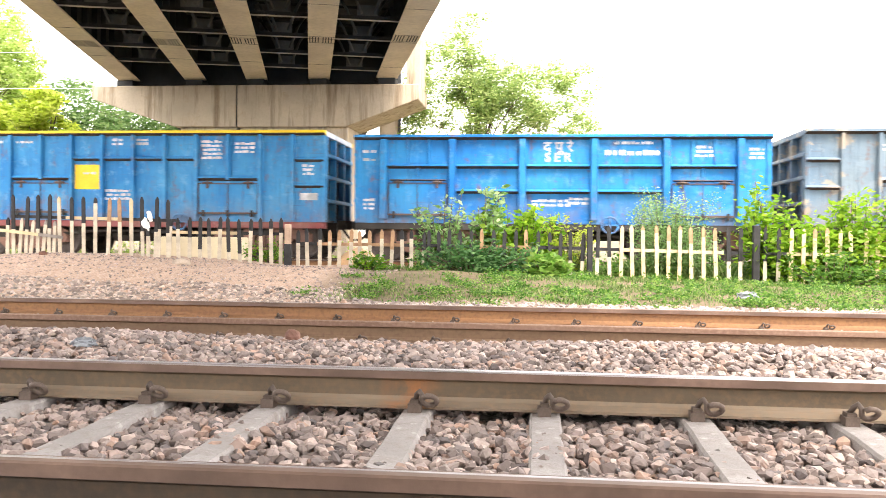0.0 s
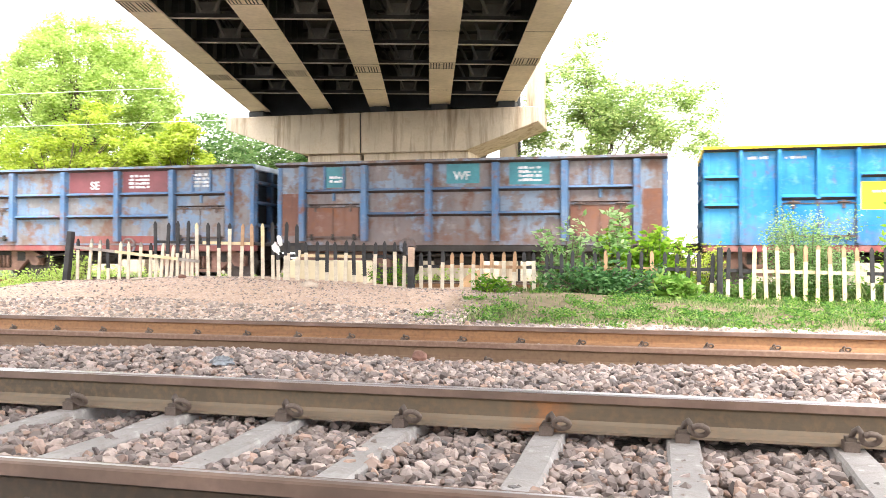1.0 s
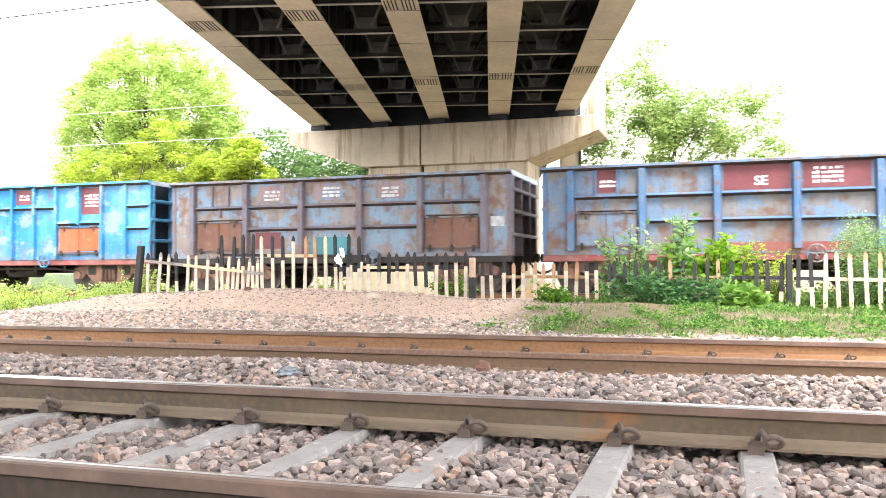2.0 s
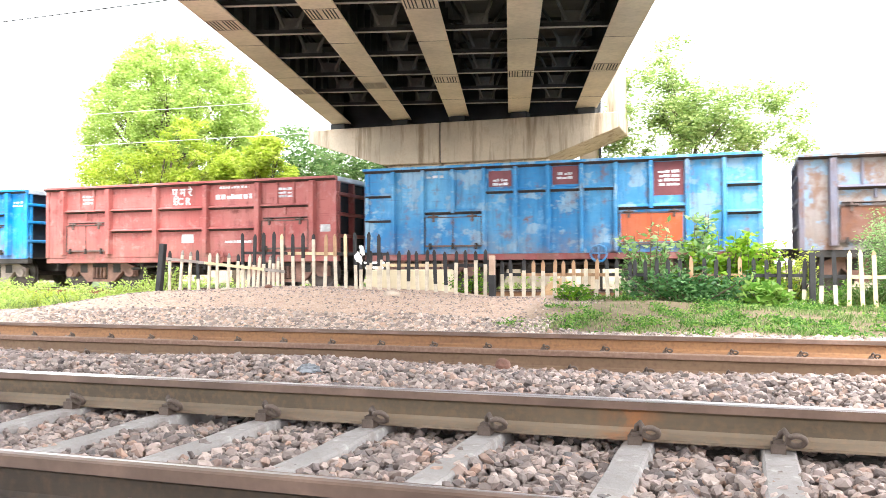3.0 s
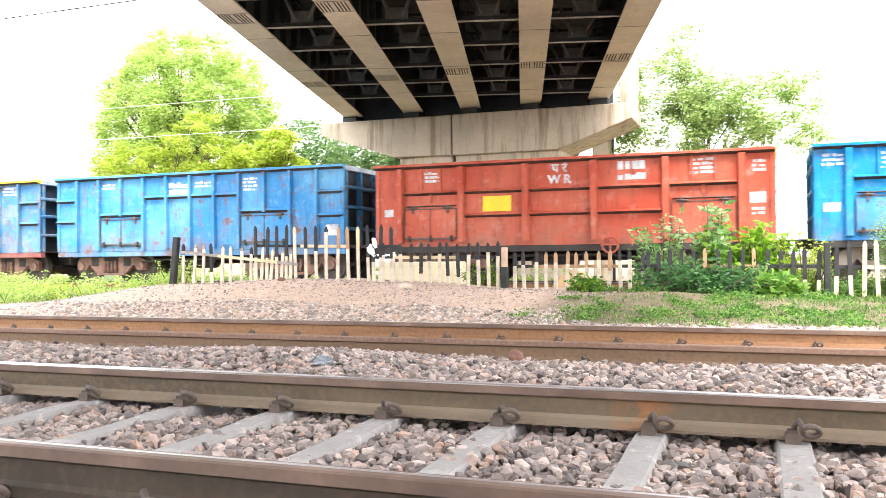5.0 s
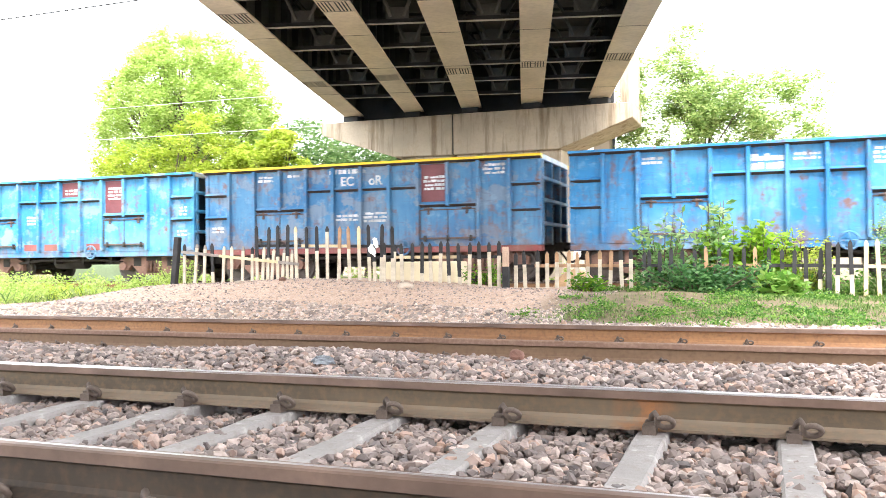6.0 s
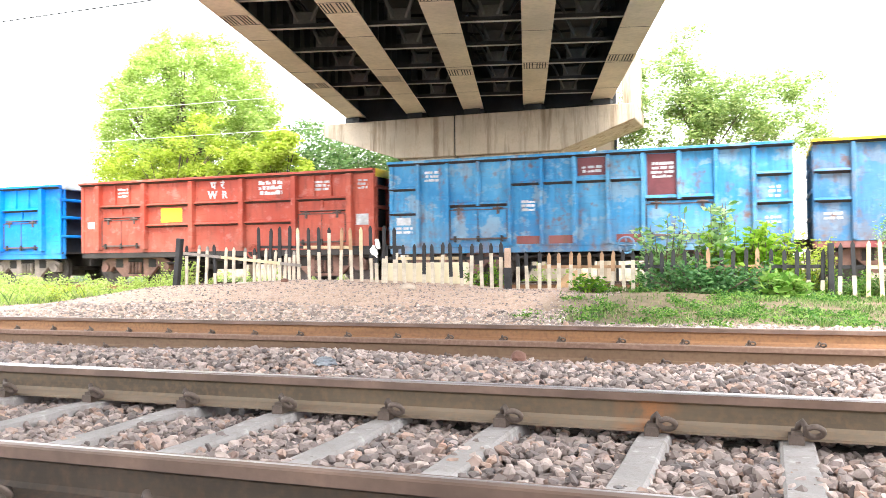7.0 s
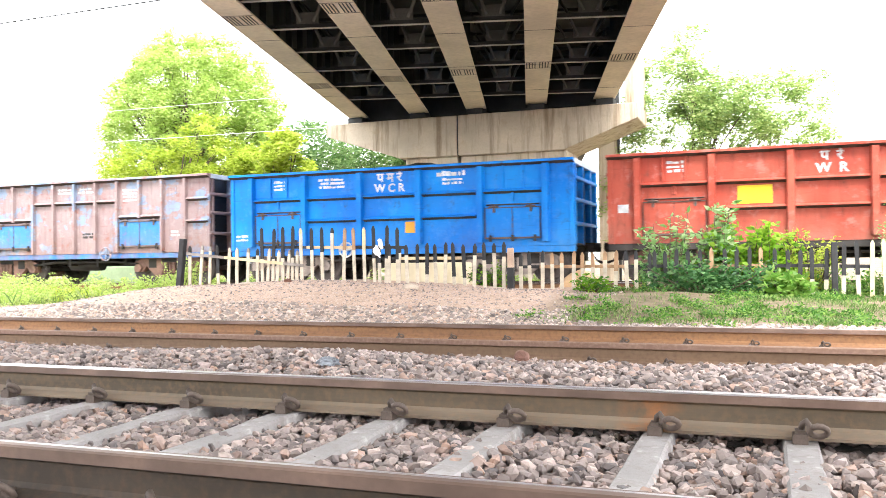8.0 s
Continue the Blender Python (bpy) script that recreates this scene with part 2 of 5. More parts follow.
CLOTH = plain("white_cloth", (0.8, 0.8, 0.8), 0.9, 0, 0.06, 9)
WIRE = plain("wire", (0.05, 0.05, 0.05), 0.5, 0.5, 0.1, 9)
WIRE_PALE = plain("aluminium_wire", (0.75, 0.75, 0.74), 0.4, 0.3, 0.1, 9)
PALE_WALL = concrete_mat("pale_slab", (0.72, 0.63, 0.44), 0.25)
LEAF_YELLOW = leaf_mat("leaf_yellow_green", (0.28, 0.38, 0.04), (0.42, 0.52, 0.06), (0.54, 0.60, 0.13))
LEAF_GREEN = leaf_mat("leaf_green", (0.27, 0.40, 0.08), (0.40, 0.53, 0.13), (0.54, 0.64, 0.24))
LEAF_GREY = leaf_mat("leaf_grey_green", (0.17, 0.28, 0.08), (0.33, 0.45, 0.14), (0.54, 0.62, 0.26))
LEAF_PALE = leaf_mat("leaf_pale", (0.10, 0.24, 0.035), (0.20, 0.37, 0.06), (0.38, 0.52, 0.15))
LEAF_LIME = leaf_mat("leaf_lime", (0.11, 0.27, 0.015), (0.22, 0.41, 0.025), (0.38, 0.54, 0.06))
LEAF_DARK = leaf_mat("leaf_dark", (0.07, 0.15, 0.045), (0.13, 0.23, 0.07), (0.24, 0.34, 0.13))
LEAF_BLUE = leaf_mat("leaf_deep_green", (0.035, 0.12, 0.035), (0.08, 0.21, 0.065), (0.19, 0.35, 0.13))
LEAF_WEED = leaf_mat("leaf_weed", (0.04, 0.13, 0.02), (0.11, 0.26, 0.04), (0.29, 0.44, 0.10))
LEAF_GLAUCOUS = leaf_mat("leaf_glaucous", (0.11, 0.26, 0.06), (0.27, 0.44, 0.16), (0.48, 0.60, 0.34))
LEAF_BUSH = leaf_mat("leaf_bush", (0.05, 0.16, 0.015), (0.12, 0.28, 0.02), (0.24, 0.40, 0.03))
GRASS = leaf_mat("grass_blade", (0.07, 0.13, 0.035), (0.16, 0.26, 0.07), (0.35, 0.39, 0.18))

# ---- mesh helpers ----


def box(bm, x0, x1, y0, y1, z0, z1, mat=0):
    v = [bm.verts.new((x, y, z)) for x in (x0, x1) for y in (y0, y1) for z in (z0, z1)]
    for f in ((0, 1, 3, 2), (4, 6, 7, 5), (0, 4, 5, 1), (2, 3, 7, 6), (0, 2, 6, 4), (1, 5, 7, 3)):
        bm.faces.new([v[i] for i in f]).material_index = mat


def cbox(x0, x1, y0, y1, z0, z1, bevel=0.0):
    bm = bmesh.new()
    box(bm, x0, x1, y0, y1, z0, z1)
    if bevel:
        bmesh.ops.bevel(bm, geom=bm.edges[:], offset=bevel, segments=1, affect="EDGES", profile=0.5)
    return bm


def prism(bm, outline, axis, lo, hi, mat=0):
    """Extrudes an outline of two coordinates along axis 0, 1 or 2."""
    def put(p, w):
        return (w, p[0], p[1]) if axis == 0 else (p[0], w, p[1]) if axis == 1 else (p[0], p[1], w)
    a = [bm.verts.new(put(p, lo)) for p in outline]
    b = [bm.verts.new(put(p, hi)) for p in outline]
    n = len(outline)
    fs = [bm.faces.new(a), bm.faces.new(b[::-1])]
    for i in range(n):
        fs.append(bm.faces.new((a[i], b[i], b[(i + 1) % n], a[(i + 1) % n])))
    for f in fs:
        f.material_index = mat
    return fs


def tube(bm, pts, radii, sides=6, mat=0):
    rings = []
    for i, p in enumerate(pts):
        d = (Vector(pts[min(i + 1, len(pts) - 1)]) - Vector(pts[max(i - 1, 0)])).normalized()
        u = d.orthogonal().normalized() if i == 0 else (u - d * u.dot(d)).normalized()
        w = d.cross(u)
        r = radii[i] if isinstance(radii, (list, tuple)) else radii
        rings.append([bm.verts.new(Vector(p) + (u * math.cos(6.2832 * k / sides) + w * math.sin(6.2832 * k / sides)) * r) for k in range(sides)])
    for a_, b_ in zip(rings, rings[1:]):
        for k in range(sides):
            f = bm.faces.new((a_[k], a_[(k + 1) % sides], b_[(k + 1) % sides], b_[k]))
            f.smooth, f.material_index = True, mat
    bm.faces.new(rings[0][::-1]).material_index = mat
    bm.faces.new(rings[-1]).material_index = mat


def mesh_of(name, bm, *mats):
    bmesh.ops.recalc_face_normals(bm, faces=bm.faces[:])
    me = bpy.data.meshes.new(name)
    bm.to_mesh(me)
    bm.free()
    for m in mats:
        me.materials.append(m)
    return me


def part(name, bm, material, parent, label="", at=None):
    """One mesh object under a thing or under a part."""
    mats = material if isinstance(material, (list, tuple)) else (material,)
    me = mesh_of(name, bm, *mats) if isinstance(bm, bmesh.types.BMesh) else bm
    ob = new(name, me)
    ob.parent = parent
    if at is not None:
        ob.matrix_basis = at
    return tagged(ob, label)


def thing(name, label, category, m=None, group="", kind=""):
    ob = new(name)
    if m is not None:
        ob.matrix_basis = m
    return tagged(ob, label, category, group, kind)


def solid(name, bm, material, label, category, m=None, group="", kind=""):
    mats = material if isinstance(material, (list, tuple)) else (material,)
    ob = new(name, mesh_of(name, bm, *mats))
    if m is not None:
        ob.matrix_basis = m
    return tagged(ob, label, category, group, kind)


def smooth(lo, hi, v):
    t = np.clip((v - lo) / (hi - lo), 0, 1)
    return t * t * (3 - 2 * t)


# ---- ground ----
CREST = [(-40, -0.4), (-17, -0.38), (-14, -0.25), (-12.4, 0.07), (-10, 0.2), (-8, 0.22), (-6.5, 0.14), (-4.6, 0.04), (-2, 0.0), (1, -0.11), (4, -0.17), (14, -0.2)]


def ground_z(x, y):
    x, y = np.asarray(x, float), np.asarray(y, float)
    crest = np.interp(x, [p[0] for p in CREST], [p[1] for p in CREST])
    z = -0.30 + (crest + 0.30) * smooth(10.6, 15.0, y)
    z = z + (-0.36 - z) * smooth(16.6, 18.8, y)
    z = z - 0.12 * smooth(1.3, -0.5, y) - 0.25 * smooth(26, 40, y)
    return z + 0.025 * np.sin(x * 2.1 + 0.7 * y) * np.sin(y * 1.7 - 0.4 * x) * smooth(10, 12, y)


def build_ground():
    xs = np.concatenate([[-900, -300, -120, -60], np.arange(-36, 16.01, 0.3), [30, 60, 120, 300, 900]])
    ys = np.concatenate([[-300, -80, -30, -10], np.arange(-4, 30.01, 0.3), [36, 44, 60, 120, 300, 900, 2000]])
    gx, gy = np.meshgrid(xs, ys, indexing="ij")
    gz = ground_z(gx, gy)
    verts = np.stack([gx, gy, gz], -1).reshape(-1, 3)
    n, k = len(xs), len(ys)
    faces = [(i * k + j, (i + 1) * k + j, (i + 1) * k + j + 1, i * k + j + 1) for i in range(n - 1) for j in range(k - 1)]
    me = bpy.data.meshes.new("ground")
    me.from_pydata(verts.tolist(), [], faces)
    me.polygons.foreach_set("use_smooth", [True] * len(faces))
    me.materials.append(EARTH)
    tagged(new("ground", me), "reddish bare earth with gravel and grassy patches", "ground", kind="structure")


build_ground()

# ---- tracks ----
GAUGE = 1.746
Y1, Y3, YT = 2.183, 6.956, 22.45  # near rail of the near track, near rail of the second track, middle of the train's track
Z3 = -0.087
RAIL_PROFILE = [(-0.075, -0.172), (0.075, -0.172), (0.075, -0.160), (0.02, -0.142), (0.009, -0.125), (0.009, -0.055), (0.036, -0.042), (0.036, -0.006), (0.03, 0.0), (-0.03, 0.0), (-0.036, -0.006), (-0.036, -0.042), (-0.009, -0.055), (-0.009, -0.125), (-0.02, -0.142), (-0.075, -0.160)]


def rail_mesh(side, top, foot, band=0.03, half=90.0):
    """A flat-bottomed rail; band is half the width of the polished strip on its head."""
    bm = bmesh.new()
    i = RAIL_PROFILE.index((0.03, 0.0))
    outline = RAIL_PROFILE[:i + 1] + ([(band, 0.0), (band - 0.02, 0.0)] if band < 0.03 else []) + RAIL_PROFILE[i + 1:]
    fs = prism(bm, outline, 0, -half, half)
    for f in fs[2:]:
        c = f.calc_center_median()
        shiny = c.z > -0.004 and (band >= 0.03 or abs(c.y - band + 0.01) < 0.006)
        f.material_index = 1 if shiny else 2 if c.z > -0.04 else 3 if c.z < -0.128 else 0
    return mesh_of("rail", bm, side, top, HEAD_BROWN if top == HEAD_BROWN else HEAD_RUST, foot)


def clip_mesh():
    """A bent spring clip beside its cast shoulder: a hook that rises and a loop that bears on the rail's foot."""
    bm = bmesh.new()
    pts = [(-0.024, 0.05, 0.012), (-0.022, 0.0, 0.03), (-0.016, -0.03, 0.062), (-0.002, -0.042, 0.078), (0.01, -0.048, 0.06)]
    pts += [(0.044 - 0.034 * math.cos(k * 0.62), -0.05 + 0.026 * math.sin(k * 0.62), 0.038 - 0.026 * math.sin(k * 0.62)) for k in range(10)]
    tube(bm, pts, 0.0125, 7)
    box(bm, -0.055, 0.005, -0.05, 0.02, -0.03, 0.02)
    box(bm, -0.045, -0.005, -0.04, 0.02, 0.02, 0.036)
    return mesh_of("clip", bm, CLIP)


def sleeper_mesh():
    bm = bmesh.new()
    ys_ = [(-1.375, 0.0), (-0.55, 0.0), (-0.3, -0.012), (0.3, -0.012), (0.55, 0.0), (1.375, 0.0)]
    rows_ = []
    for y, dz in ys_:
        rows_.append([bm.verts.new((x, y, z)) for x, z in ((-0.1, -0.22), (0.1, -0.22), (0.068, -0.012 + dz), (0.058, dz), (-0.058, dz), (-0.068, -0.012 + dz))])
    for a_, b_ in zip(rows_, rows_[1:]):
        for i in range(6):
            bm.faces.new((a_[i], a_[(i + 1) % 6], b_[(i + 1) % 6], b_[i]))
    bm.faces.new(rows_[0][::-1])
    bm.faces.new(rows_[-1])
    return mesh_of("sleeper", bm, SLEEPER)


CLIP_MESH, SLEEPER_MESH = clip_mesh(), sleeper_mesh()


def track(label, y_near, z, rails, xs, clips=1.0):
    t = thing("railway_track", label, "railway track", pose(0, y_near + GAUGE / 2, z), kind="structure")
    for s, spec in zip((-1, 1), rails):
        part("rail", rail_mesh(*spec), None, t, at=pose(0, s * GAUGE / 2, 0))
    for x in xs:
        sl = part("sleeper", SLEEPER_MESH, None, t, at=pose(x, 0, -0.178, 0, 0, random.uniform(-0.6, 0.6)))
        if clips:
            for s in (-1, 1):
                for k in (-1, 1):
                    part("clip", CLIP_MESH, None, sl, at=pose(0.02, s * GAUGE / 2 + k * 0.088, 0.02, 0, 0, 0 if k < 0 else 180) @ Matrix.Diagonal((clips, clips, clips, 1)))
    return t


NEAR_X = [-14.8 + 0.62 * i for i in range(17)] + [-4.18, -3.55, -2.91, -2.33, -1.73, -1.14, -0.46, 0.12, 0.78, 1.43] + [2.05 + 0.62 * i for i in range(12)]
track("near broad-gauge railway track with concrete sleepers and steel rails", Y1, 0.0, ((RAIL_GRIMY, POLISHED, RAIL_GRIMY, 0.022), (RAIL, POLISHED, RAIL_FOOT)), NEAR_X)
track("second railway track with rust-brown rails half buried in ballast", Y3, Z3, ((RAIL_BROWN, HEAD_BROWN, RAIL_BROWN), (RAIL_FAR, POLISHED, RAIL_FAR, 0.022)), [-9.23 + 0.605 * i for i in range(-12, 30)], 0.7)
track("freight railway track beyond the fence with rusty rails", YT - GAUGE / 2, 0.0, ((RAIL_FAR, POLISHED, RAIL_FAR), (RAIL_FAR, POLISHED, RAIL_FAR)), [-40 + 0.65 * i for i in range(100)], 0)


def stone_kinds(count, seed):
    """Crushed stones as convex lumps with flat, uneven faces; unit size, lying flat."""
    rs = np.random.RandomState(seed)
    kinds = []
    for _ in range(count):
        k = np.arange(12) + 0.5
        th, ph = np.arccos(1 - 2 * k / 12), 2.39996 * k + rs.uniform(0, 6.28)
        p = np.stack([np.sin(th) * np.cos(ph), np.sin(th) * np.sin(ph), np.cos(th)], -1)
        p = np.sign(p) * np.abs(p) ** rs.uniform(0.5, 0.85) * rs.uniform(0.82, 1.12, (12, 1)) + rs.normal(size=(12, 3)) * 0.06
        p *= np.array([1.0, rs.uniform(0.6, 0.95), rs.uniform(0.4, 0.72)]) * 0.5
        bm = bmesh.new()
        for q in p:
            bm.verts.new(q)
        bmesh.ops.convex_hull(bm, input=bm.verts[:])
        bmesh.ops.delete(bm, geom=[v for v in bm.verts if not v.link_faces], context="VERTS")
        bmesh.ops.triangulate(bm, faces=bm.faces[:])
        bmesh.ops.recalc_face_normals(bm, faces=bm.faces[:])
        bm.verts.index_update()
        kinds.append((np.array([v.co[:] for v in bm.verts]), np.array([[v.index for v in f.verts] for f in bm.faces])))
        bm.free()
    return kinds


STONE_KINDS = stone_kinds(28, 77)


def stones_mesh(name, n, xr, yr, zf, size, seed, mat):
    """n crushed stones as one mesh, lying at random turns with some tilt."""
    rs = np.random.RandomState(seed)
    px, py = rs.uniform(xr[0], xr[1], n), rs.uniform(yr[0], yr[1], n)
    c = np.stack([px, py, zf(px, py, rs)], -1)
    kind = rs.randint(0, len(STONE_KINDS), n)
    vs, fs, start = [], [], 0
    for k, (bv, bf) in enumerate(STONE_KINDS):
        at = c[kind == k]
        m = len(at)
        if not m:
            continue
        ya, ti, ro = rs.uniform(0, 6.283, m), rs.normal(size=m) * 0.42, rs.normal(size=m) * 0.42
        big = rs.uniform(size[0], size[1], (m, 1, 1)) * rs.uniform(0.82, 1.2, (m, 1, 3))
        v = bv[None] * big
        x, y, z = v[..., 0], v[..., 1], v[..., 2]
        ct, st, cr, sr, cy, sy = [q[:, None] for q in (np.cos(ti), np.sin(ti), np.cos(ro), np.sin(ro), np.cos(ya), np.sin(ya))]
        y, z = y * ct - z * st, y * st + z * ct
        x, z = x * cr + z * sr, -x * sr + z * cr
        x, y = x * cy - y * sy, x * sy + y * cy
        vs.append((np.stack([x, y, z], -1) + at[:, None]).reshape(-1, 3))
        fs.append((bf[None] + start + len(bv) * np.arange(m)[:, None, None]).reshape(-1, 3))
        start += m * len(bv)
    v, f = np.concatenate(vs), np.concatenate(fs)
    me = bpy.data.meshes.new(name)
    me.vertices.add(len(v))
    me.vertices.foreach_set("co", v.ravel())
    me.loops.add(f.size)
    me.loops.foreach_set("vertex_index", f.ravel())
    me.polygons.add(len(f))
    me.polygons.foreach_set("loop_start", np.arange(0, f.size, 3))
    me.polygons.foreach_set("use_smooth", np.zeros(len(f), dtype=bool))
    me.update(calc_edges=True)
    me.materials.append(mat)
    return me


def bed(base, rough):
    return lambda x, y, rs: base + rs.uniform(-rough, rough, len(x))


def ballast(name, label, pieces):
    top = thing(name, label, "ballast", kind="stuff")
    for k, (n, xr, yr, zf, size, mat) in enumerate(pieces):
        ob = part("ballast_bed", stones_mesh("ballast_bed", n, xr, yr, zf, size, 11 + k + len(name), mat), None, top)
        ob["kind"] = "stuff"
    return top


def shoulder(x, y, rs):
    return ground_z(x, y) + 0.02 + 0.05 * (1 - smooth(9.0, 10.5, y)) + rs.uniform(-0.02, 0.012, len(x))


def crib(x, y, rs):
    """Ballast between the sleepers, lower along the rails and a little heaped in the middle."""
    off = np.minimum(np.abs(y - Y1), np.abs(y - Y1 - GAUGE))
    return -0.24 + 0.016 * smooth(0.08, 0.4, off) + 0.012 * np.sin(x * 4.3 + y) * np.sin(y * 5.1) + rs.uniform(-0.035, 0.018, len(x))


def heap(x, y, rs):
    return -0.18 - 0.06 * smooth(6.0, 6.9, y) + 0.03 * np.sin(x * 1.3) * np.sin(y * 2.2) + rs.uniform(-0.045, 0.025, len(x))


NEAR_BED = ballast("ballast", "pinkish grey crushed stone ballast around the railway tracks", [
    (22000, (-5.8, 2.9), (2.22, 3.98), crib, (0.032, 0.074), STONE),
    (5000, (-11.0, -5.7), (2.22, 3.98), crib, (0.045, 0.09), STONE),
    (3000, (2.9, 8.0), (2.22, 3.98), crib, (0.05, 0.09), STONE),
    (4200, (-6.0, 8.0), (1.2, 2.1), bed(-0.27, 0.02), (0.045, 0.09), STONE),
    (30000, (-8.8, 4.2), (4.0, 6.87), heap, (0.038, 0.085), STONE),
    (2600, (4.2, 9.0), (4.0, 6.87), heap, (0.06, 0.11), STONE),
    (6500, (-12.5, 8.0), (7.05, 8.62), bed(-0.285, 0.02), (0.05, 0.085), STONE),
    (13000, (-19.0, 7.0), (8.78, 10.9), lambda x, y, rs: shoulder(x, y, rs) + 0.012, (0.06, 0.13), STONE_PALE),
    (9000, (-19.0, -2.6), (10.7, 12.6), lambda x, y, rs: ground_z(x, y) + rs.uniform(-0.022, 0.008, len(x)), (0.05, 0.11), STONE_PALE),
    (1800, (-2.6, 7.0), (10.7, 11.5), lambda x, y, rs: ground_z(x, y) + rs.uniform(-0.012, 0.012, len(x)), (0.05, 0.11), STONE),
    (9000, (-18.0, -2.4), (12.0, 15.8), lambda x, y, rs: ground_z(x, y) + rs.uniform(-0.014, 0.004, len(x)), (0.02, 0.055), STONE),
    (6500, (-36.0, 12.0), (20.6, 24.4), bed(-0.26, 0.04), (0.07, 0.13), STONE),
])

# ---- flyover ----
SOFFIT = 7.0
SKEW = 15.0


def build_flyover():
    fly = thing("flyover", "road flyover with beige-flanged steel girders on a concrete pier", "bridge", pose(-11.05, 33.0, 0, 0, 0, SKEW), kind="structure")
    us = (-5.31, -2.52, 0.0, 2.52, 5.22)
    far, near = 34.0, -46.0
    for u in us:
        end = -u * math.tan(radians(SKEW)) + 1.3
        bm = bmesh.new()
        box(bm, u - 0.43, u + 0.43, near, end, SOFFIT, SOFFIT + 0.05, 0)
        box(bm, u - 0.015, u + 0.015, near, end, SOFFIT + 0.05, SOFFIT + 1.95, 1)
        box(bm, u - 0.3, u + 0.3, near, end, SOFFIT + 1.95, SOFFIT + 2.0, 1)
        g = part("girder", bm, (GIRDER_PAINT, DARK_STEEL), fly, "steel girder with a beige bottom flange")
        sn, cs = math.sin(radians(SKEW)), math.cos(radians(SKEW))
        for y in (27.4, 19.2, 11.0, 2.8):
            v = (y - 33.0 - u * sn) / cs
            bm = bmesh.new()
            for i in range(8):
                x = u - 0.365 + 0.09 * i + (0.045 if i > 3 else -0.02)
                box(bm, x, x + 0.032, v - 0.38, v + 0.38, SOFFIT - 0.012, SOFFIT - 0.002)
            for dv in (-0.44, 0.44):
                box(bm, u - 0.43, u + 0.43, v + dv - 0.012, v + dv + 0.012, SOFFIT - 0.006, SOFFIT - 0.002)
            part("splice", bm, DARK_STEEL, g, "dark slotted splice in the flange")
        bm = bmesh.new()
        for v in np.arange(-2.4, -40, -4.2):
            box(bm, u - 0.43, u + 0.43, v - 0.012, v + 0.012, SOFFIT - 0.005, SOFFIT - 0.001)
        part("weld_seam", bm, DARK_STEEL, g)["kind"] = "stuff"
        stiff = bmesh.new()
        for v in np.arange(-1.0, -40, -1.3):
            box(stiff, u - 0.2, u + 0.2, v - 0.008, v + 0.008, SOFFIT + 0.05, SOFFIT + 1.95)
        part("web_stiffener", stiff, DARK_STEEL, g)["kind"] = "stuff"
    for ua, ub in zip(us, us[1:]):
        for k in range(15):
            v = -1.0 - 2.62 * k
            bm = bmesh.new()
            a_, b_ = ua + 0.05, ub - 0.05
            mid = (a_ + b_) / 2
            box(bm, a_, b_, v - 0.06, v + 0.06, SOFFIT + 0.10, SOFFIT + 0.12, 1)
            box(bm, a_, b_, v - 0.008, v + 0.008, SOFFIT + 0.121, SOFFIT + 0.24, 0)
            for sx in (a_ + 0.25, b_ - 0.25):
                tube(bm, [(sx, v, SOFFIT + 1.85), ((sx + mid) / 2, v, SOFFIT + 1.1), (mid + (0.18 if sx > mid else -0.18), v, SOFFIT + 0.3)], 0.06, 4, 2)
            box(bm, mid - 0.32, mid + 0.32, v - 0.012, v + 0.012, SOFFIT + 0.24, SOFFIT + 0.56, 2)
            box(bm, a_, b_, v - 0.04, v + 0.04, SOFFIT + 1.8, SOFFIT + 1.9, 0)
            part("cross_frame", bm, (DARK_STEEL, BRACE, STEEL_MID), fly, "dark V-braced cross frame")
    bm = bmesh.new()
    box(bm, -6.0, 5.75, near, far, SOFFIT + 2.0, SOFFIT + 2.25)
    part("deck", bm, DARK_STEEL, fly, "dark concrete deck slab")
    for s, x in ((-1, -6.0), (1, 5.55)):
        bm = bmesh.new()
        box(bm, x, x + 0.2, near, far, SOFFIT + 2.25, SOFFIT + 3.2)
        part("parapet", bm, CONCRETE, fly)
    for u in us:
        e_ = -u * math.tan(radians(SKEW))
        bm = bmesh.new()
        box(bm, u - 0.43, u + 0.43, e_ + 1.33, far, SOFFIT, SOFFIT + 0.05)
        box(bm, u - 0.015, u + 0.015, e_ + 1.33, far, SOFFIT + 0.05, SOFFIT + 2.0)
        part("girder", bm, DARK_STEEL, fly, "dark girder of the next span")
    return fly


STEEL_MID = plain("mid_grey_steel", (0.12, 0.123, 0.12), 0.65, 0, 0.3, 3)
build_flyover()


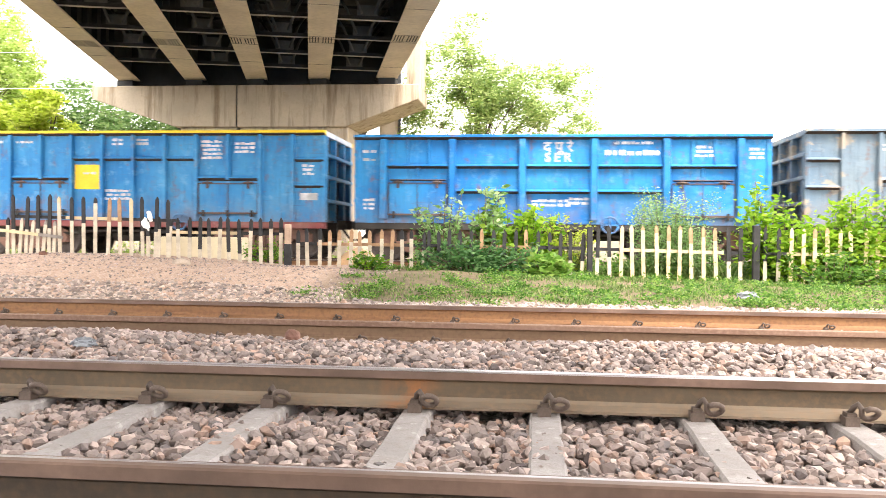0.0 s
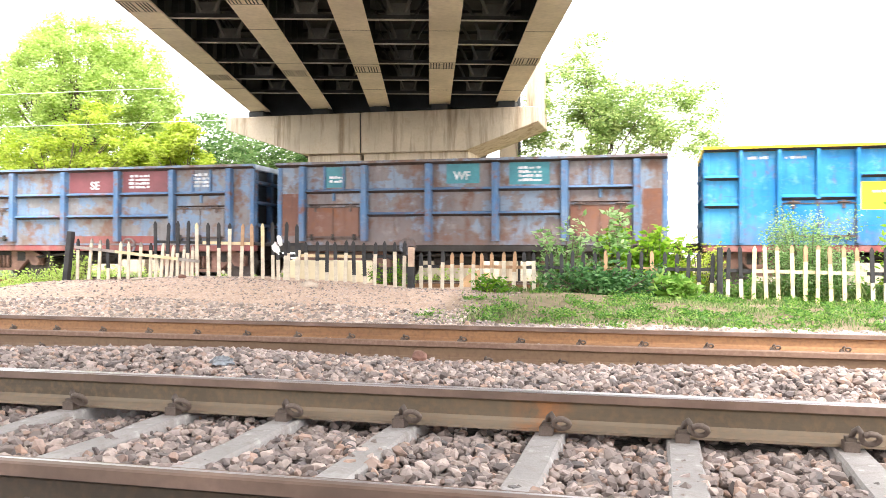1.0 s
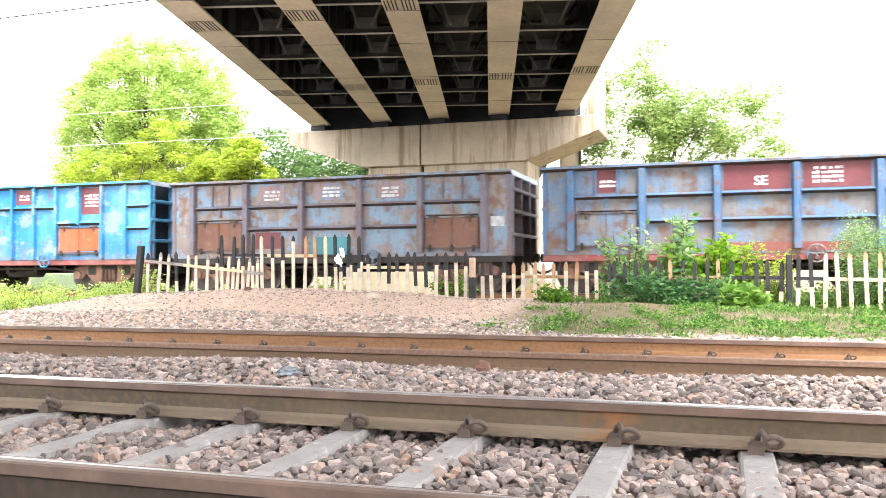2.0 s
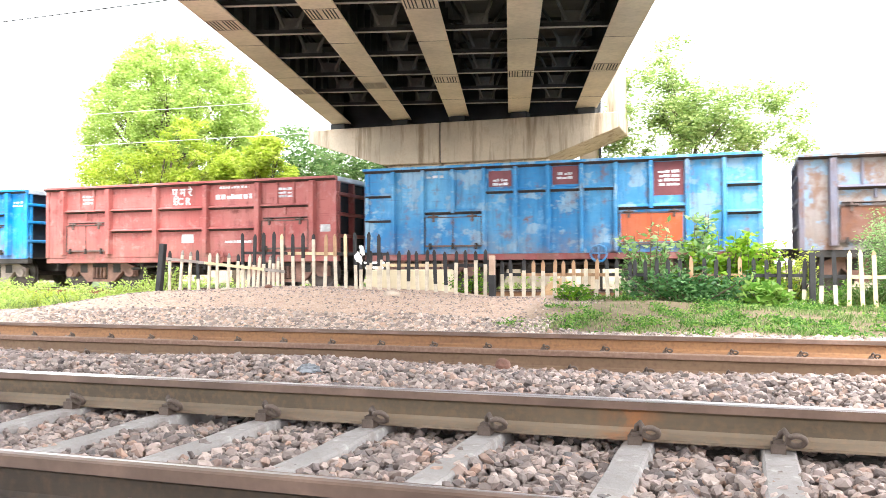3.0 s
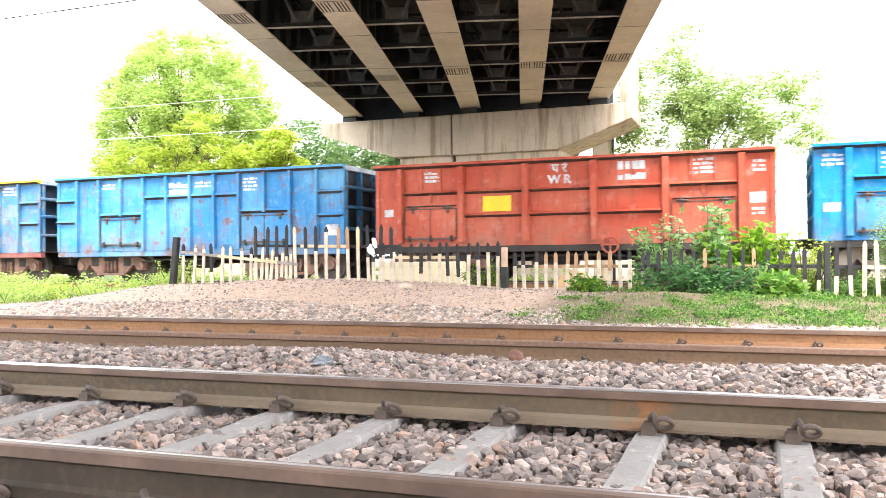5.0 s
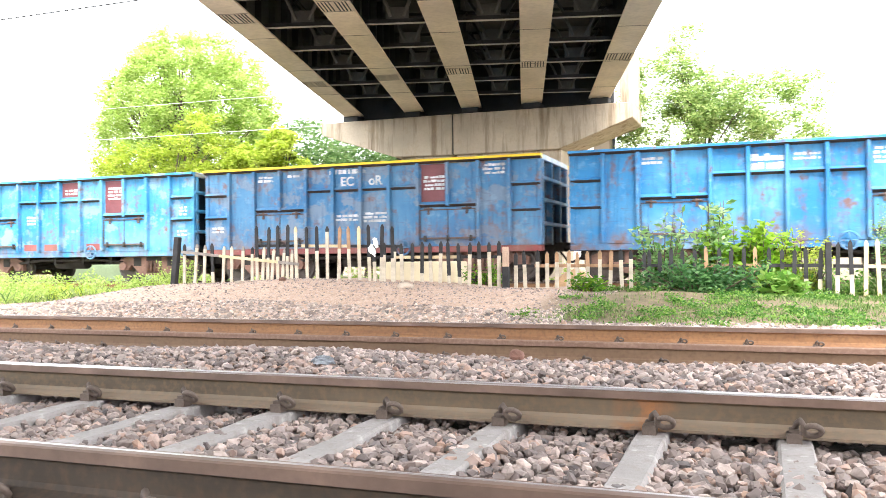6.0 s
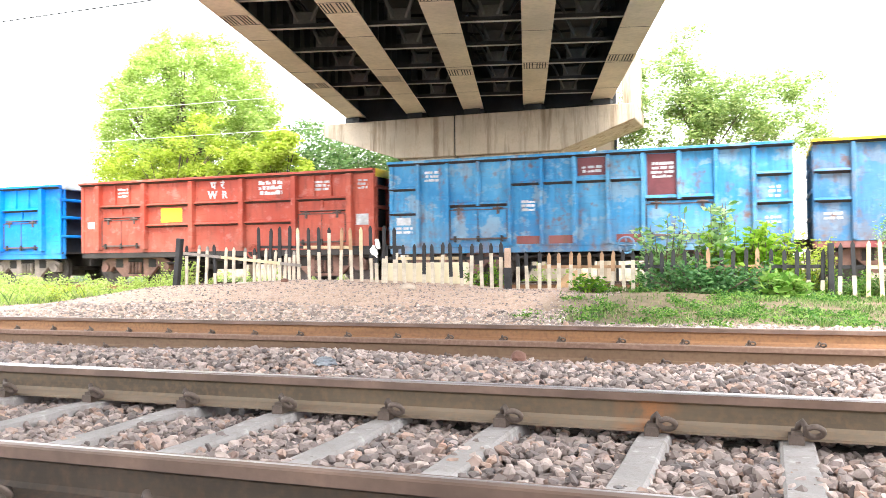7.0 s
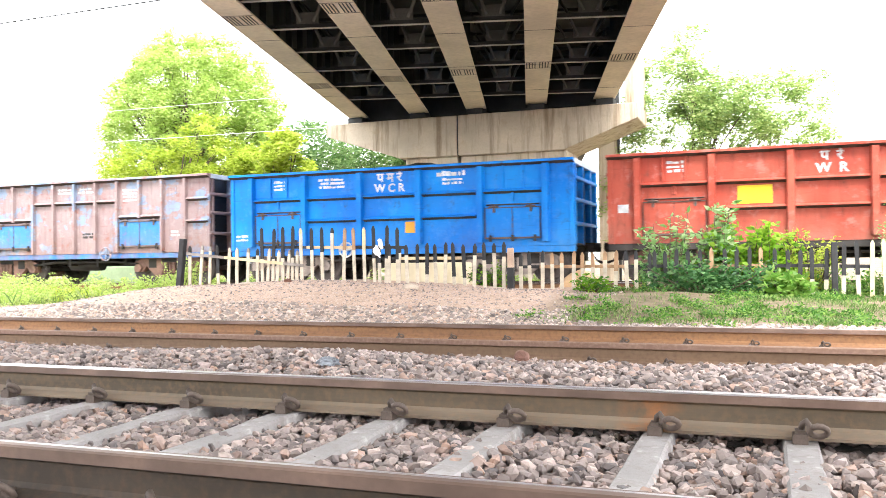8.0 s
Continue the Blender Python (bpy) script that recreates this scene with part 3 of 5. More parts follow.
def build_pier():
    pier = thing("bridge_pier", "stained concrete hammerhead pier cap on a wide column", "bridge pier", kind="structure")
    bm = bmesh.new()
    left = [(-18.33, 6.2), (-14.79, 5.05), (-12.15, 5.02), (-12.15, 6.73), (-18.33, 6.73)]
    right = [(-12.09, 5.02), (-7.55, 5.02), (-4.62, 6.1), (-4.62, 6.71), (-12.09, 6.73)]
    for o in (left, right):
        bm = bmesh.new()
        prism(bm, o, 1, 33.9, 36.6)
        bmesh.ops.bevel(bm, geom=bm.edges[:], offset=0.03, segments=1, affect="EDGES", profile=0.5)
        part("pier_cap", bm, CONCRETE, pier, "streaked concrete pier cap half")
    part("joint_filler", cbox(-12.15, -12.09, 33.97, 36.5, 5.04, 6.7), DARK_STEEL, pier)
    part("column", cbox(-14.6, -12.19, 34.15, 36.3, -0.8, 5.04, 0.05), CONCRETE, pier)
    part("column", cbox(-12.05, -7.5, 34.15, 36.3, -0.8, 5.04, 0.05), CONCRETE, pier)
    part("column", cbox(-6.85, -6.05, 37.5, 38.5, -0.8, 6.75, 0.05), CONCRETE, pier, "slim pale concrete column behind")
    bm = bmesh.new()
    tube(bm, [(-5.95, 37.5, -0.8), (-5.95, 37.5, 6.9)], 0.06, 8)
    part("drain_pipe", bm, DARK_STEEL, pier, "dark drain pipe")
    part("upstand", cbox(-5.25, -4.66, 34.8, 36.5, 6.72, 8.9, 0.03), CONCRETE, pier)
    for x in (-17.0, -14.0, -11.4, -8.75, -5.95):
        part("bearing", cbox(x - 0.35, x + 0.35, 34.1, 35.0, 6.72, 7.0, 0.02), DARK_STEEL, pier)
    part("diaphragm", cbox(-17.5, -5.5, 34.75, 34.95, 6.9, 8.99), DARK_STEEL, pier, "dark end diaphragm between the girders")
    return pier


PIER = build_pier()
copy_thing(PIER, pose(11.5, -43.0, 0))

# ---- wagons ----
DEVANAGARI = {"SER": "द पू रे", "ECR": "पू म रे", "WR": "परे", "WCR": "प म रे", "ECoR": "पूतरे"}


def text_mesh(body, size):
    c = bpy.data.curves.new("lettering", "FONT")
    c.body, c.size, c.align_x, c.extrude = body, size, "CENTER", 0.002
    c.offset = 0.009
    o = bpy.data.objects.new("lettering", c)
    scene.collection.objects.link(o)
    bpy.context.view_layer.update()
    me = bpy.data.meshes.new_from_object(o.evaluated_get(bpy.context.evaluated_depsgraph_get()))
    bpy.data.objects.remove(o)
    me.materials.clear()
    me.materials.append(WHITE)
    return me


def wheelset_mesh():
    bm = bmesh.new()
    for s in (-1, 1):
        prof = [(0.09, s * 0.80), (0.16, s * 0.80), (0.2, s * 0.85), (0.40, s * 0.86), (0.43, s * 0.82), (0.53, s * 0.82), (0.53, s * 0.86), (0.5, s * 0.865), (0.5, s * 0.95), (0.44, s * 0.95), (0.40, s * 0.92), (0.2, s * 0.95), (0.16, s * 0.99), (0.09, s * 0.99)]
        rings = [[bm.verts.new((r * math.cos(k * 6.2832 / 20), y, r * math.sin(k * 6.2832 / 20))) for r, y in prof] for k in range(20)]
        for i in range(20):
            for j in range(len(prof) - 1):
                bm.faces.new((rings[i][j], rings[i][j + 1], rings[(i + 1) % 20][j + 1], rings[(i + 1) % 20][j]))
    tube(bm, [(0, -1.12, 0), (0, 1.12, 0)], 0.09, 10)
    for k in range(4):
        aa = k * math.pi / 2
        tube(bm, [(0.27 * math.cos(aa), -0.955, 0.27 * math.sin(aa)), (0.27 * math.cos(aa), -0.9, 0.27 * math.sin(aa))], 0.03, 6)
    return mesh_of("wheelset", bm, WHEEL)


def bogie_frame_mesh(mat):
    bm = bmesh.new()
    outer = [(-1.3, 0.38), (-1.3, 0.66), (-0.85, 0.86), (0.85, 0.86), (1.3, 0.66), (1.3, 0.38), (0.98, 0.38), (0.85, 0.55), (0.5, 0.22), (-0.5, 0.22), (-0.85, 0.55), (-0.98, 0.38)]
    prism(bm, outer, 1, -0.07, 0.07)
    for x in (-0.62, 0.62):
        box(bm, x - 0.14, x + 0.14, -0.078, -0.06, 0.5, 0.76, 1)
    box(bm, -0.28, 0.28, -0.085, -0.05, 0.3, 0.78, 1)
    for x in (-0.2, -0.07, 0.07, 0.2):
        tube(bm, [(x, -0.11, 0.32), (x, -0.11, 0.66)], 0.05, 8)
    for x in (-1.14, 1.14):
        tube(bm, [(x, -0.13, 0.5), (x, -0.05, 0.5)], 0.13, 10)
    return mesh_of("side_frame", bm, mat, UNDER)


# Near-black end walls: the shade in the gap between wagons is in the colour.
SHADED_END = plain("shaded_end_wall", (0.028, 0.034, 0.045), 0.8, 0, 0.5, 4)
# Pale tone that paints the light onto the top rail of right-hand ends.
LIT_END_TOP = plain("lit_end_top_paint", (0.42, 0.48, 0.55), 0.7, 0, 0.25, 4)
HINGE = plain("hinge_rust", (0.11, 0.078, 0.07), 0.8, 0, 0.3, 9)
WHEELSET_MESH = wheelset_mesh()
FRAME_MESH = {"red": bogie_frame_mesh(BOGIE_RED), "grey": bogie_frame_mesh(BOGIE_GREY)}
WHEELS = []


def rib(name, x0, x1, z0, z1, proud, mat, parent, side, label=""):
    """A pressed stiffener on the wagon's side, narrower at its outer face."""
    bm = bmesh.new()
    y = 1.52
    t_ = 0.3 * min(x1 - x0, z1 - z0)
    prof = [(x0, z0), (x1, z0), (x1, z1), (x0, z1)]
    a_ = [bm.verts.new((x, -y + 0.002, z)) for x, z in prof]
    flat = x1 - x0 > z1 - z0  # a lying rib has a sloping top and a shade-coloured underside drawn back to the wall
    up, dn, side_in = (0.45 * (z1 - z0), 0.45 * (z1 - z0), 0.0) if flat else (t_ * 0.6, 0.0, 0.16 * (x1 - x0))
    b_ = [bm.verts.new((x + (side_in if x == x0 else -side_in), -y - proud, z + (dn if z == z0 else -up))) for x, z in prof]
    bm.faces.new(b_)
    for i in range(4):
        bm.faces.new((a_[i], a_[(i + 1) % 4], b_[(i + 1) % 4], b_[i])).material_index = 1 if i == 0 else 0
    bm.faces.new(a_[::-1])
    ob = part(name, bm, (mat, SHADE_EDGE), parent, label)
    if side > 0:
        ob.matrix_basis = pose(0, 0, 0, 0, 0, 180)
    return ob


def bars(parent, x, z, w, rows_, mat=WHITE, h=0.068, gap=0.034, y=-1.5235):
    """Unreadable stencilled lines: broken bars."""
    bm = bmesh.new()
    for r in range(rows_):
        zz, xx = z - r * (h + gap), x - w / 2 * random.uniform(0.8, 1)
        while xx < x + w / 2:
            l = random.uniform(0.05, 0.16)
            box(bm, xx, min(xx + l, x + w / 2), y - 0.003, y + 0.001, zz - h, zz - h * random.choice((0, 0, 0.12, 0.3)))
            xx += l + random.choice((0.012, 0.018, 0.05))
    ob = part("stencil", bm, mat, parent, "white stencilled lines")
    ob["kind"] = "stuff"
    return ob


def plate(parent, x0, x1, z0, z1, mat, label, y=-1.5215):
    return part("painted_panel", cbox(x0, x1, y - 0.002, y + 0.002, z0, z1), mat, parent, label)


def lettering(parent, body, x, z, size):
    return part("lettering", text_mesh(body, size), None, parent, "white lettering", pose(x, -1.5225, z, 90, 0, 0))


def door(w, x0, x1, z0, z1, mat, trim, side):
    bm = bmesh.new()
    y = -1.575
    box(bm, x0 + 0.03, x1 - 0.03, y, -1.5, z0, z1, 0)
    d = part("door", bm, mat, w, "drop-down side door")
    fr = bmesh.new()
    for a_, b_, c_, e_ in ((x0, x1, z1 - 0.012, z1 + 0.01), (x0, x1, z0 - 0.035, z0 + 0.01), (x0, x0 + 0.016, z0, z1), (x1 - 0.016, x1, z0, z1), ((x0 + x1) / 2 - 0.006, (x0 + x1) / 2 + 0.006, z0, z1)):
        box(fr, a_, b_, y - 0.02, y + 0.004, c_, e_)
    part("door_frame", fr, (HINGE if side < 0 else trim), d, "rust-dark door frame")
    for hx in (x0 + 0.25, x1 - 0.25):
        hb = bmesh.new()
        tube(hb, [(hx - 0.13, y - 0.03, z1 + 0.025), (hx + 0.13, y - 0.03, z1 + 0.025)], 0.022, 6)
        box(hb, hx - 0.03, hx + 0.03, y - 0.03, y, z1 - 0.12, z1 + 0.08)
        part("hinge", hb, HINGE, d, "rusty hinge")
    for hx in np.linspace(x0 + 0.15, x1 - 0.15, 3):
        part("latch", cbox(hx - 0.03, hx + 0.03, y - 0.05, y + 0.01, z0 - 0.1, z0 + 0.06), UNDER, d)
    if side > 0:
        d.matrix_basis = pose(0, 0, 0, 0, 0, 180)
    return d


def wagon(style, label, x, body, post=None, top=None, doors=None, low=None, frame_paint="red", wheel_x=1.25, wheel_paint=None, ends=None):
    """An open high-sided wagon; style 'A' has five wide ribbed bays, style 'B' twelve narrow panels."""
    post, top, doors = post or body, top or body, doors or body
    w = thing("open_wagon", label, "wagon", pose(x, YT, 0), group="wagons of the passing freight train")
    H = 3.08 if style == "A" else 3.2
    Z0, L, B = 0.95, 5.0, 1.52
    for s in (-1, 1):
        part("side_panel", cbox(-L, L, *sorted((s * B, s * (B - 0.02))), Z0, H), body, w)
        part("end_panel", cbox(*sorted((s * (L - 0.14), s * (L - 0.16))), -B + 0.02, B - 0.02, Z0, H - 0.05), ends or SHADED_END, w, "end wall")
        cop = bmesh.new()
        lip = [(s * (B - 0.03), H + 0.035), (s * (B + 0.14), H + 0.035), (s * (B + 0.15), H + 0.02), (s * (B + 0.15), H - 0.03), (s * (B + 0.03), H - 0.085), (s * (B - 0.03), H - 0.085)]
        # The lip's sloping underside is coloured dark to stand for its shade.
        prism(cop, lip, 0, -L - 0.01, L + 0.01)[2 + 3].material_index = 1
        part("coping", cop, (top, SHADE_EDGE), w, "top rail of the side")
        part("end_coping", cbox(*sorted((s * (L - 0.14), s * (L + 0.015))), -B + 0.03, B - 0.03, H - 0.1, H + 0.034, 0.012), LIT_END_TOP if s > 0 else top, w)
        part("sole_bar", cbox(-L, L, *sorted((s * (B - 0.2), s * (B - 0.01))), Z0 - 0.16, Z0 - 0.002, 0.01), low or UNDER, w)
        for z in (1.45, 2.05, 2.6):
            part("end_rib", cbox(*sorted((s * (L - 0.15), s * (L + 0.03))), -B, B, z, z + 0.09, 0.015), post, w)
        for yy in (-1.42, -0.5, 0.5, 1.3):
            part("end_post", cbox(*sorted((s * (L - 0.15), s * (L + 0.015))), yy, yy + 0.1, Z0, H - 0.1, 0.01), post, w)
        part("corner_post", cbox(*sorted((s * (L - 0.12), s * L)), -B - 0.03, -B + 0.05, Z0, H - 0.045, 0.012), post, w)
        cp = bmesh.new()
        box(cp, *sorted((s * L, s * (L + 0.22))), -0.16, 0.16, 0.78, 1.02)
        tube(cp, [(s * (L + 0.1), 0, 0.9), (s * (L + 0.36), 0, 0.9)], 0.12, 8)
        tube(cp, [(s * L, 0.45, 0.8), (s * (L + 0.2), 0.42, 0.55), (s * (L + 0.34), 0.3, 0.5)], 0.035, 6)
        part("coupler", cp, UNDER, w, "dark coupler and brake hose")
        if style == "A":
            for px in (-4.28, -2.57, -0.86, 0.86, 2.57, 4.28):
                rib("stanchion", px - 0.1, px + 0.1, Z0 + 0.1, H - 0.045, 0.15, post, w, s)
            for k in range(5):
                a_, b_ = -4.18 + 1.712 * k, -4.18 + 1.712 * k + 1.51
                rib("belt_rail", a_, b_, 2.29, 2.41, 0.13, post, w, s)
                if k in (1, 2, 3):
                    rib("belt_rail", a_, b_, 1.68, 1.8, 0.13, post, w, s)
                else:
                    for f in (0.33, 0.68):
                        px = a_ + (b_ - a_) * f
                        rib("stiffener", px - 0.035, px + 0.035, 2.4, H - 0.045, 0.05, post, w, s)
                    m_ = (a_ + b_) / 2
                    rib("bracket", m_ - 0.04, m_ + 0.04, 2.1, 2.32, 0.05, post, w, s)
                    rib("hinge_bar", a_ + 0.06, b_ - 0.06, 1.99, 2.03, 0.05, HINGE, w, s)
                    door(w, a_ + 0.02, b_ - 0.02, 1.17, 1.93, doors, post, s)
        else:
            for k in range(-5, 6):
                px = k * 0.833
                z0 = 2.0 if abs(k) == 3 else Z0 + 0.04
                rib("stanchion", px - 0.055, px + 0.055, z0, H - 0.045, 0.12, post, w, s)
            for k in (-2, -1, 0, 1):
                rib("belt_rail", k * 0.833 + 0.055, k * 0.833 + 0.778, 2.47, 2.6, 0.11, post, w, s)
            for sx in (-1, 1):
                a_, b_ = sorted((sx * 4.22, sx * 4.97))
                for z in (1.83, 2.48):
                    rib("belt_rail", a_, b_, z - 0.03, z + 0.1, 0.11, post, w, s)
                a_, b_ = sorted((sx * 1.72, sx * 3.28))
                rib("lintel", a_, b_, 1.97, 2.12, 0.1, post, w, s)
                door(w, a_, b_, 1.17, 1.9, doors, post, s)
    part("floor", cbox(-L, L, -B + 0.02, B - 0.02, Z0, Z0 + 0.05), UNDER, w)
    part("centre_sill", cbox(-L, L, -0.25, 0.25, 0.55, Z0 - 0.002), UNDER, w)
    bm = bmesh.new()
    tube(bm, [(-0.9, -0.7, 0.62), (0.3, -0.7, 0.62)], 0.2, 10)
    part("brake_cylinder", bm, UNDER, w)
    bm = bmesh.new()
    for y in (-1.15, -0.4, 0.4, 1.15):
        tube(bm, [(-2.1, y, 0.6), (-1.2, y, 0.7), (1.2, y, 0.7), (2.1, y, 0.6)], 0.045, 6)
    for x in (-1.7, -0.6, 0.5, 1.6):
        box(bm, x, x + 0.09, -1.2, 1.2, 0.58, 0.79)
    part("brake_rigging", bm, UNDER, w, "dark brake rods and hangers")
    bm = bmesh.new()
    ring = [(wheel_x + 0.2 * math.cos(k * 0.5236), -1.62, 0.93 + 0.2 * math.sin(k * 0.5236)) for k in range(13)]
    tube(bm, ring, 0.025, 6)
    for k in range(4):
        an = k * math.pi / 2
        tube(bm, [(wheel_x, -1.62, 0.93), (wheel_x + 0.2 * math.cos(an), -1.62, 0.93 + 0.2 * math.sin(an))], 0.02, 5)
    tube(bm, [(wheel_x, -1.62, 0.93), (wheel_x, -1.0, 0.85)], 0.025, 6)
    part("brake_wheel", bm, wheel_paint or body, w, "spoked hand brake wheel")
    for bx in (-3.25, 3.25):
        bo = part("bogie", cbox(bx - 0.2, bx + 0.2, -1.0, 1.0, 0.42, 0.72, 0.02), UNDER, w)
        for s in (-1, 1):
            part("side_frame", FRAME_MESH[frame_paint], None, bo, "cast bogie side frame", pose(bx, s * 1.08, 0, 0, 0, 0 if s < 0 else 180))
        for dx in (-1.0, 1.0):
            ws = part("wheelset", WHEELSET_MESH, None, bo)
            WHEELS.append((ws, bx + dx))
    return w


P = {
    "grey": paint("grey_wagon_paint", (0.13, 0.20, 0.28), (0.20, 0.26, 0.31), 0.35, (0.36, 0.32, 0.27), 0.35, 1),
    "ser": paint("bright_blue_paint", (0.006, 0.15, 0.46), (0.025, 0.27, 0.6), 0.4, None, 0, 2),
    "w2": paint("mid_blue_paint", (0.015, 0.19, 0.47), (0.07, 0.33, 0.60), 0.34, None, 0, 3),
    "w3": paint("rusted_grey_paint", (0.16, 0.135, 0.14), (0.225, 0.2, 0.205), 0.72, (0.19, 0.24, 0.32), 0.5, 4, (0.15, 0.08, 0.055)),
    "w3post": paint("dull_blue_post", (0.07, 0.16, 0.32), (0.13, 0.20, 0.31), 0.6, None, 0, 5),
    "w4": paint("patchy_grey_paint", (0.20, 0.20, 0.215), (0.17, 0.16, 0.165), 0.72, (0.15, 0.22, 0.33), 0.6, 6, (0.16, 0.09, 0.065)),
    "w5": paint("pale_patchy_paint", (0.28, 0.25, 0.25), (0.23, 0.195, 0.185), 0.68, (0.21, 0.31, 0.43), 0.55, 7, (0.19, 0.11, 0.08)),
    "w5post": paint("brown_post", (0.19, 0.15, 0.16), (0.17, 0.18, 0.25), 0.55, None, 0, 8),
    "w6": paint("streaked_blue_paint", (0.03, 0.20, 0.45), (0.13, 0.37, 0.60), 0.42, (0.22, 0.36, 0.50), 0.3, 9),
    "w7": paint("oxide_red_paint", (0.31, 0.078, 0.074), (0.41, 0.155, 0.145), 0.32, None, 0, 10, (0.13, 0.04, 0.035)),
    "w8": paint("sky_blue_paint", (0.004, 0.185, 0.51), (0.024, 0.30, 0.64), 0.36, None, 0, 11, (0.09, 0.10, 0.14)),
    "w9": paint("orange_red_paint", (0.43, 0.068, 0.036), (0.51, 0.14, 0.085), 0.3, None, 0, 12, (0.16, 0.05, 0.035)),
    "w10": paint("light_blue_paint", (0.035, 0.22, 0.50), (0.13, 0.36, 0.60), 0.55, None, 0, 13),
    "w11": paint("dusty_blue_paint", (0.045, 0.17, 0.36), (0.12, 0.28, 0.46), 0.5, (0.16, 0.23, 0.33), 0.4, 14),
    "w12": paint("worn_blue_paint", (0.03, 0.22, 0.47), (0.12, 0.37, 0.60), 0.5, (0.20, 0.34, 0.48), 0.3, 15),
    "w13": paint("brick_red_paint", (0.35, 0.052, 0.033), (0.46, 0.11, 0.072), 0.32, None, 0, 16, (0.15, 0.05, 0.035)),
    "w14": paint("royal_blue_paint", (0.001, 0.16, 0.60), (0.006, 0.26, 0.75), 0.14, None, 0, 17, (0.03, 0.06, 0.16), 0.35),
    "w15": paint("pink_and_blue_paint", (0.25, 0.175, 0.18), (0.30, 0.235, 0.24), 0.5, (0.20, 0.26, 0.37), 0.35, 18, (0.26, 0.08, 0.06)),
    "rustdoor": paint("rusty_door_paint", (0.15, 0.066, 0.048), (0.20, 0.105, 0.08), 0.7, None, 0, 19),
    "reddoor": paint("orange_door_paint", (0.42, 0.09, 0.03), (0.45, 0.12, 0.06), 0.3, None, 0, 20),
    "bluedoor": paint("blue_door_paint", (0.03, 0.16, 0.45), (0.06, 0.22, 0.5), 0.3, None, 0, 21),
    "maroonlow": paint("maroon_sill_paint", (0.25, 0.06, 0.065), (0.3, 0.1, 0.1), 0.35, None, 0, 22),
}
WAGONS = []
LEFT_ENDS = [6.35, -4.4, -15.15, -25.95, -36.63, -47.4, -58.15, -69.0, -79.75, -90.55, -101.5, -112.2, -122.6, -133.05, -143.87, -154.6]


def build_train():
    def add(k, *args, **kw):
        w = wagon(args[0], args[1], LEFT_ENDS[k] + 5.0, *args[2:], **kw)
        WAGONS.append((w, LEFT_ENDS[k] + 5.0))
        return w
    w = add(0, "B", "pale grey open wagon with cream faded patches", P["grey"], low=UNDER, ends=P["grey"])
    bars(w, -3.0, 2.9, 0.7, 2)
    w = add(1, "A", "bright blue open freight wagon with white lettering", P["ser"])
    lettering(w, DEVANAGARI["SER"], 0.0, 2.72, 0.34), lettering(w, "S E R", 0.0, 2.47, 0.3)
    bars(w, 1.75, 2.95, 1.0, 1), bars(w, 1.75, 2.75, 1.3, 1, h=0.13), bars(w, 3.45, 2.85, 0.45, 3), bars(w, 4.65, 2.8, 0.35, 3)
    bars(w, -4.65, 2.75, 0.35, 1), bars(w, -4.65, 2.55, 0.3, 1), bars(w, -4.65, 1.55, 0.3, 3), bars(w, -0.2, 1.55, 1.0, 2), bars(w, 0.5, 1.6, 0.5, 2)
    w = add(2, "B", "blue open wagon with a yellow top rail and yellow patch", P["w2"], top=YELLOW, doors=P["w2"], low=P["maroonlow"])
    plate(w, -1.6, -0.9, 1.75, 2.38, YELLOW, "yellow painted square")
    bars(w, -0.45, 3.05, 0.3, 2), bars(w, 0.2, 3.05, 0.35, 2), bars(w, 2.05, 3.0, 0.55, 5), bars(w, 2.9, 2.95, 0.55, 3), bars(w, -0.4, 1.75, 0.8, 3), bars(w, -1.2, 2.2, 0.4, 1), bars(w, -3.0, 3.0, 0.5, 1), bars(w, -3.8, 3.0, 0.45, 1)
    plate(w, 4.35, 4.8, 1.5, 1.68, WHITE, "white label patch"), bars(w, 4.55, 2.4, 0.3, 3)
    w = add(3, "A", "rust-brown open wagon with dull blue posts and teal patches", P["w3"], post=P["w3post"], doors=P["rustdoor"], wheel_x=-1.38)
    plate(w, -3.65, -3.1, 2.45, 2.98, TEAL, "teal painted patch"), plate(w, -0.4, 0.45, 2.5, 3.0, TEAL, "teal painted patch"), plate(w, 1.2, 2.2, 2.45, 3.0, TEAL, "teal painted patch")
    plate(w, -4.96, -4.42, 1.2, 2.3, P["rustdoor"], "brown painted panel"), plate(w, 4.42, 4.86, 1.1, 2.3, P["rustdoor"], "brown painted panel")
    bars(w, -3.37, 2.75, 0.4, 2), bars(w, 1.7, 2.9, 0.6, 4), lettering(w, "WF", 0.0, 2.6, 0.28)
    w = add(4, "A", "faded grey and blue open wagon with maroon panels and rust", P["w4"], post=P["w3post"], doors=P["w4"], low=P["maroonlow"])
    plate(w, -3.7, -3.12, 2.45, 3.0, MAROON, "maroon painted panel"), plate(w, -0.72, 0.72, 2.42, 3.02, MAROON, "maroon painted panel"), plate(w, 1.0, 2.4, 2.42, 3.02, MAROON, "maroon painted panel")
    plate(w, -0.6, 2.0, 1.0, 1.2, P["maroonlow"], "maroon sill patch")
    lettering(w, "SE", 0.1, 2.52, 0.3), bars(w, -3.4, 2.75, 0.4, 2), bars(w, 1.5, 2.9, 0.65, 4), bars(w, 3.4, 2.9, 0.5, 4)
    w = add(5, "A", "pale grey and rusty open wagon with pink patches", P["w5"], post=P["w5post"], doors=P["rustdoor"])
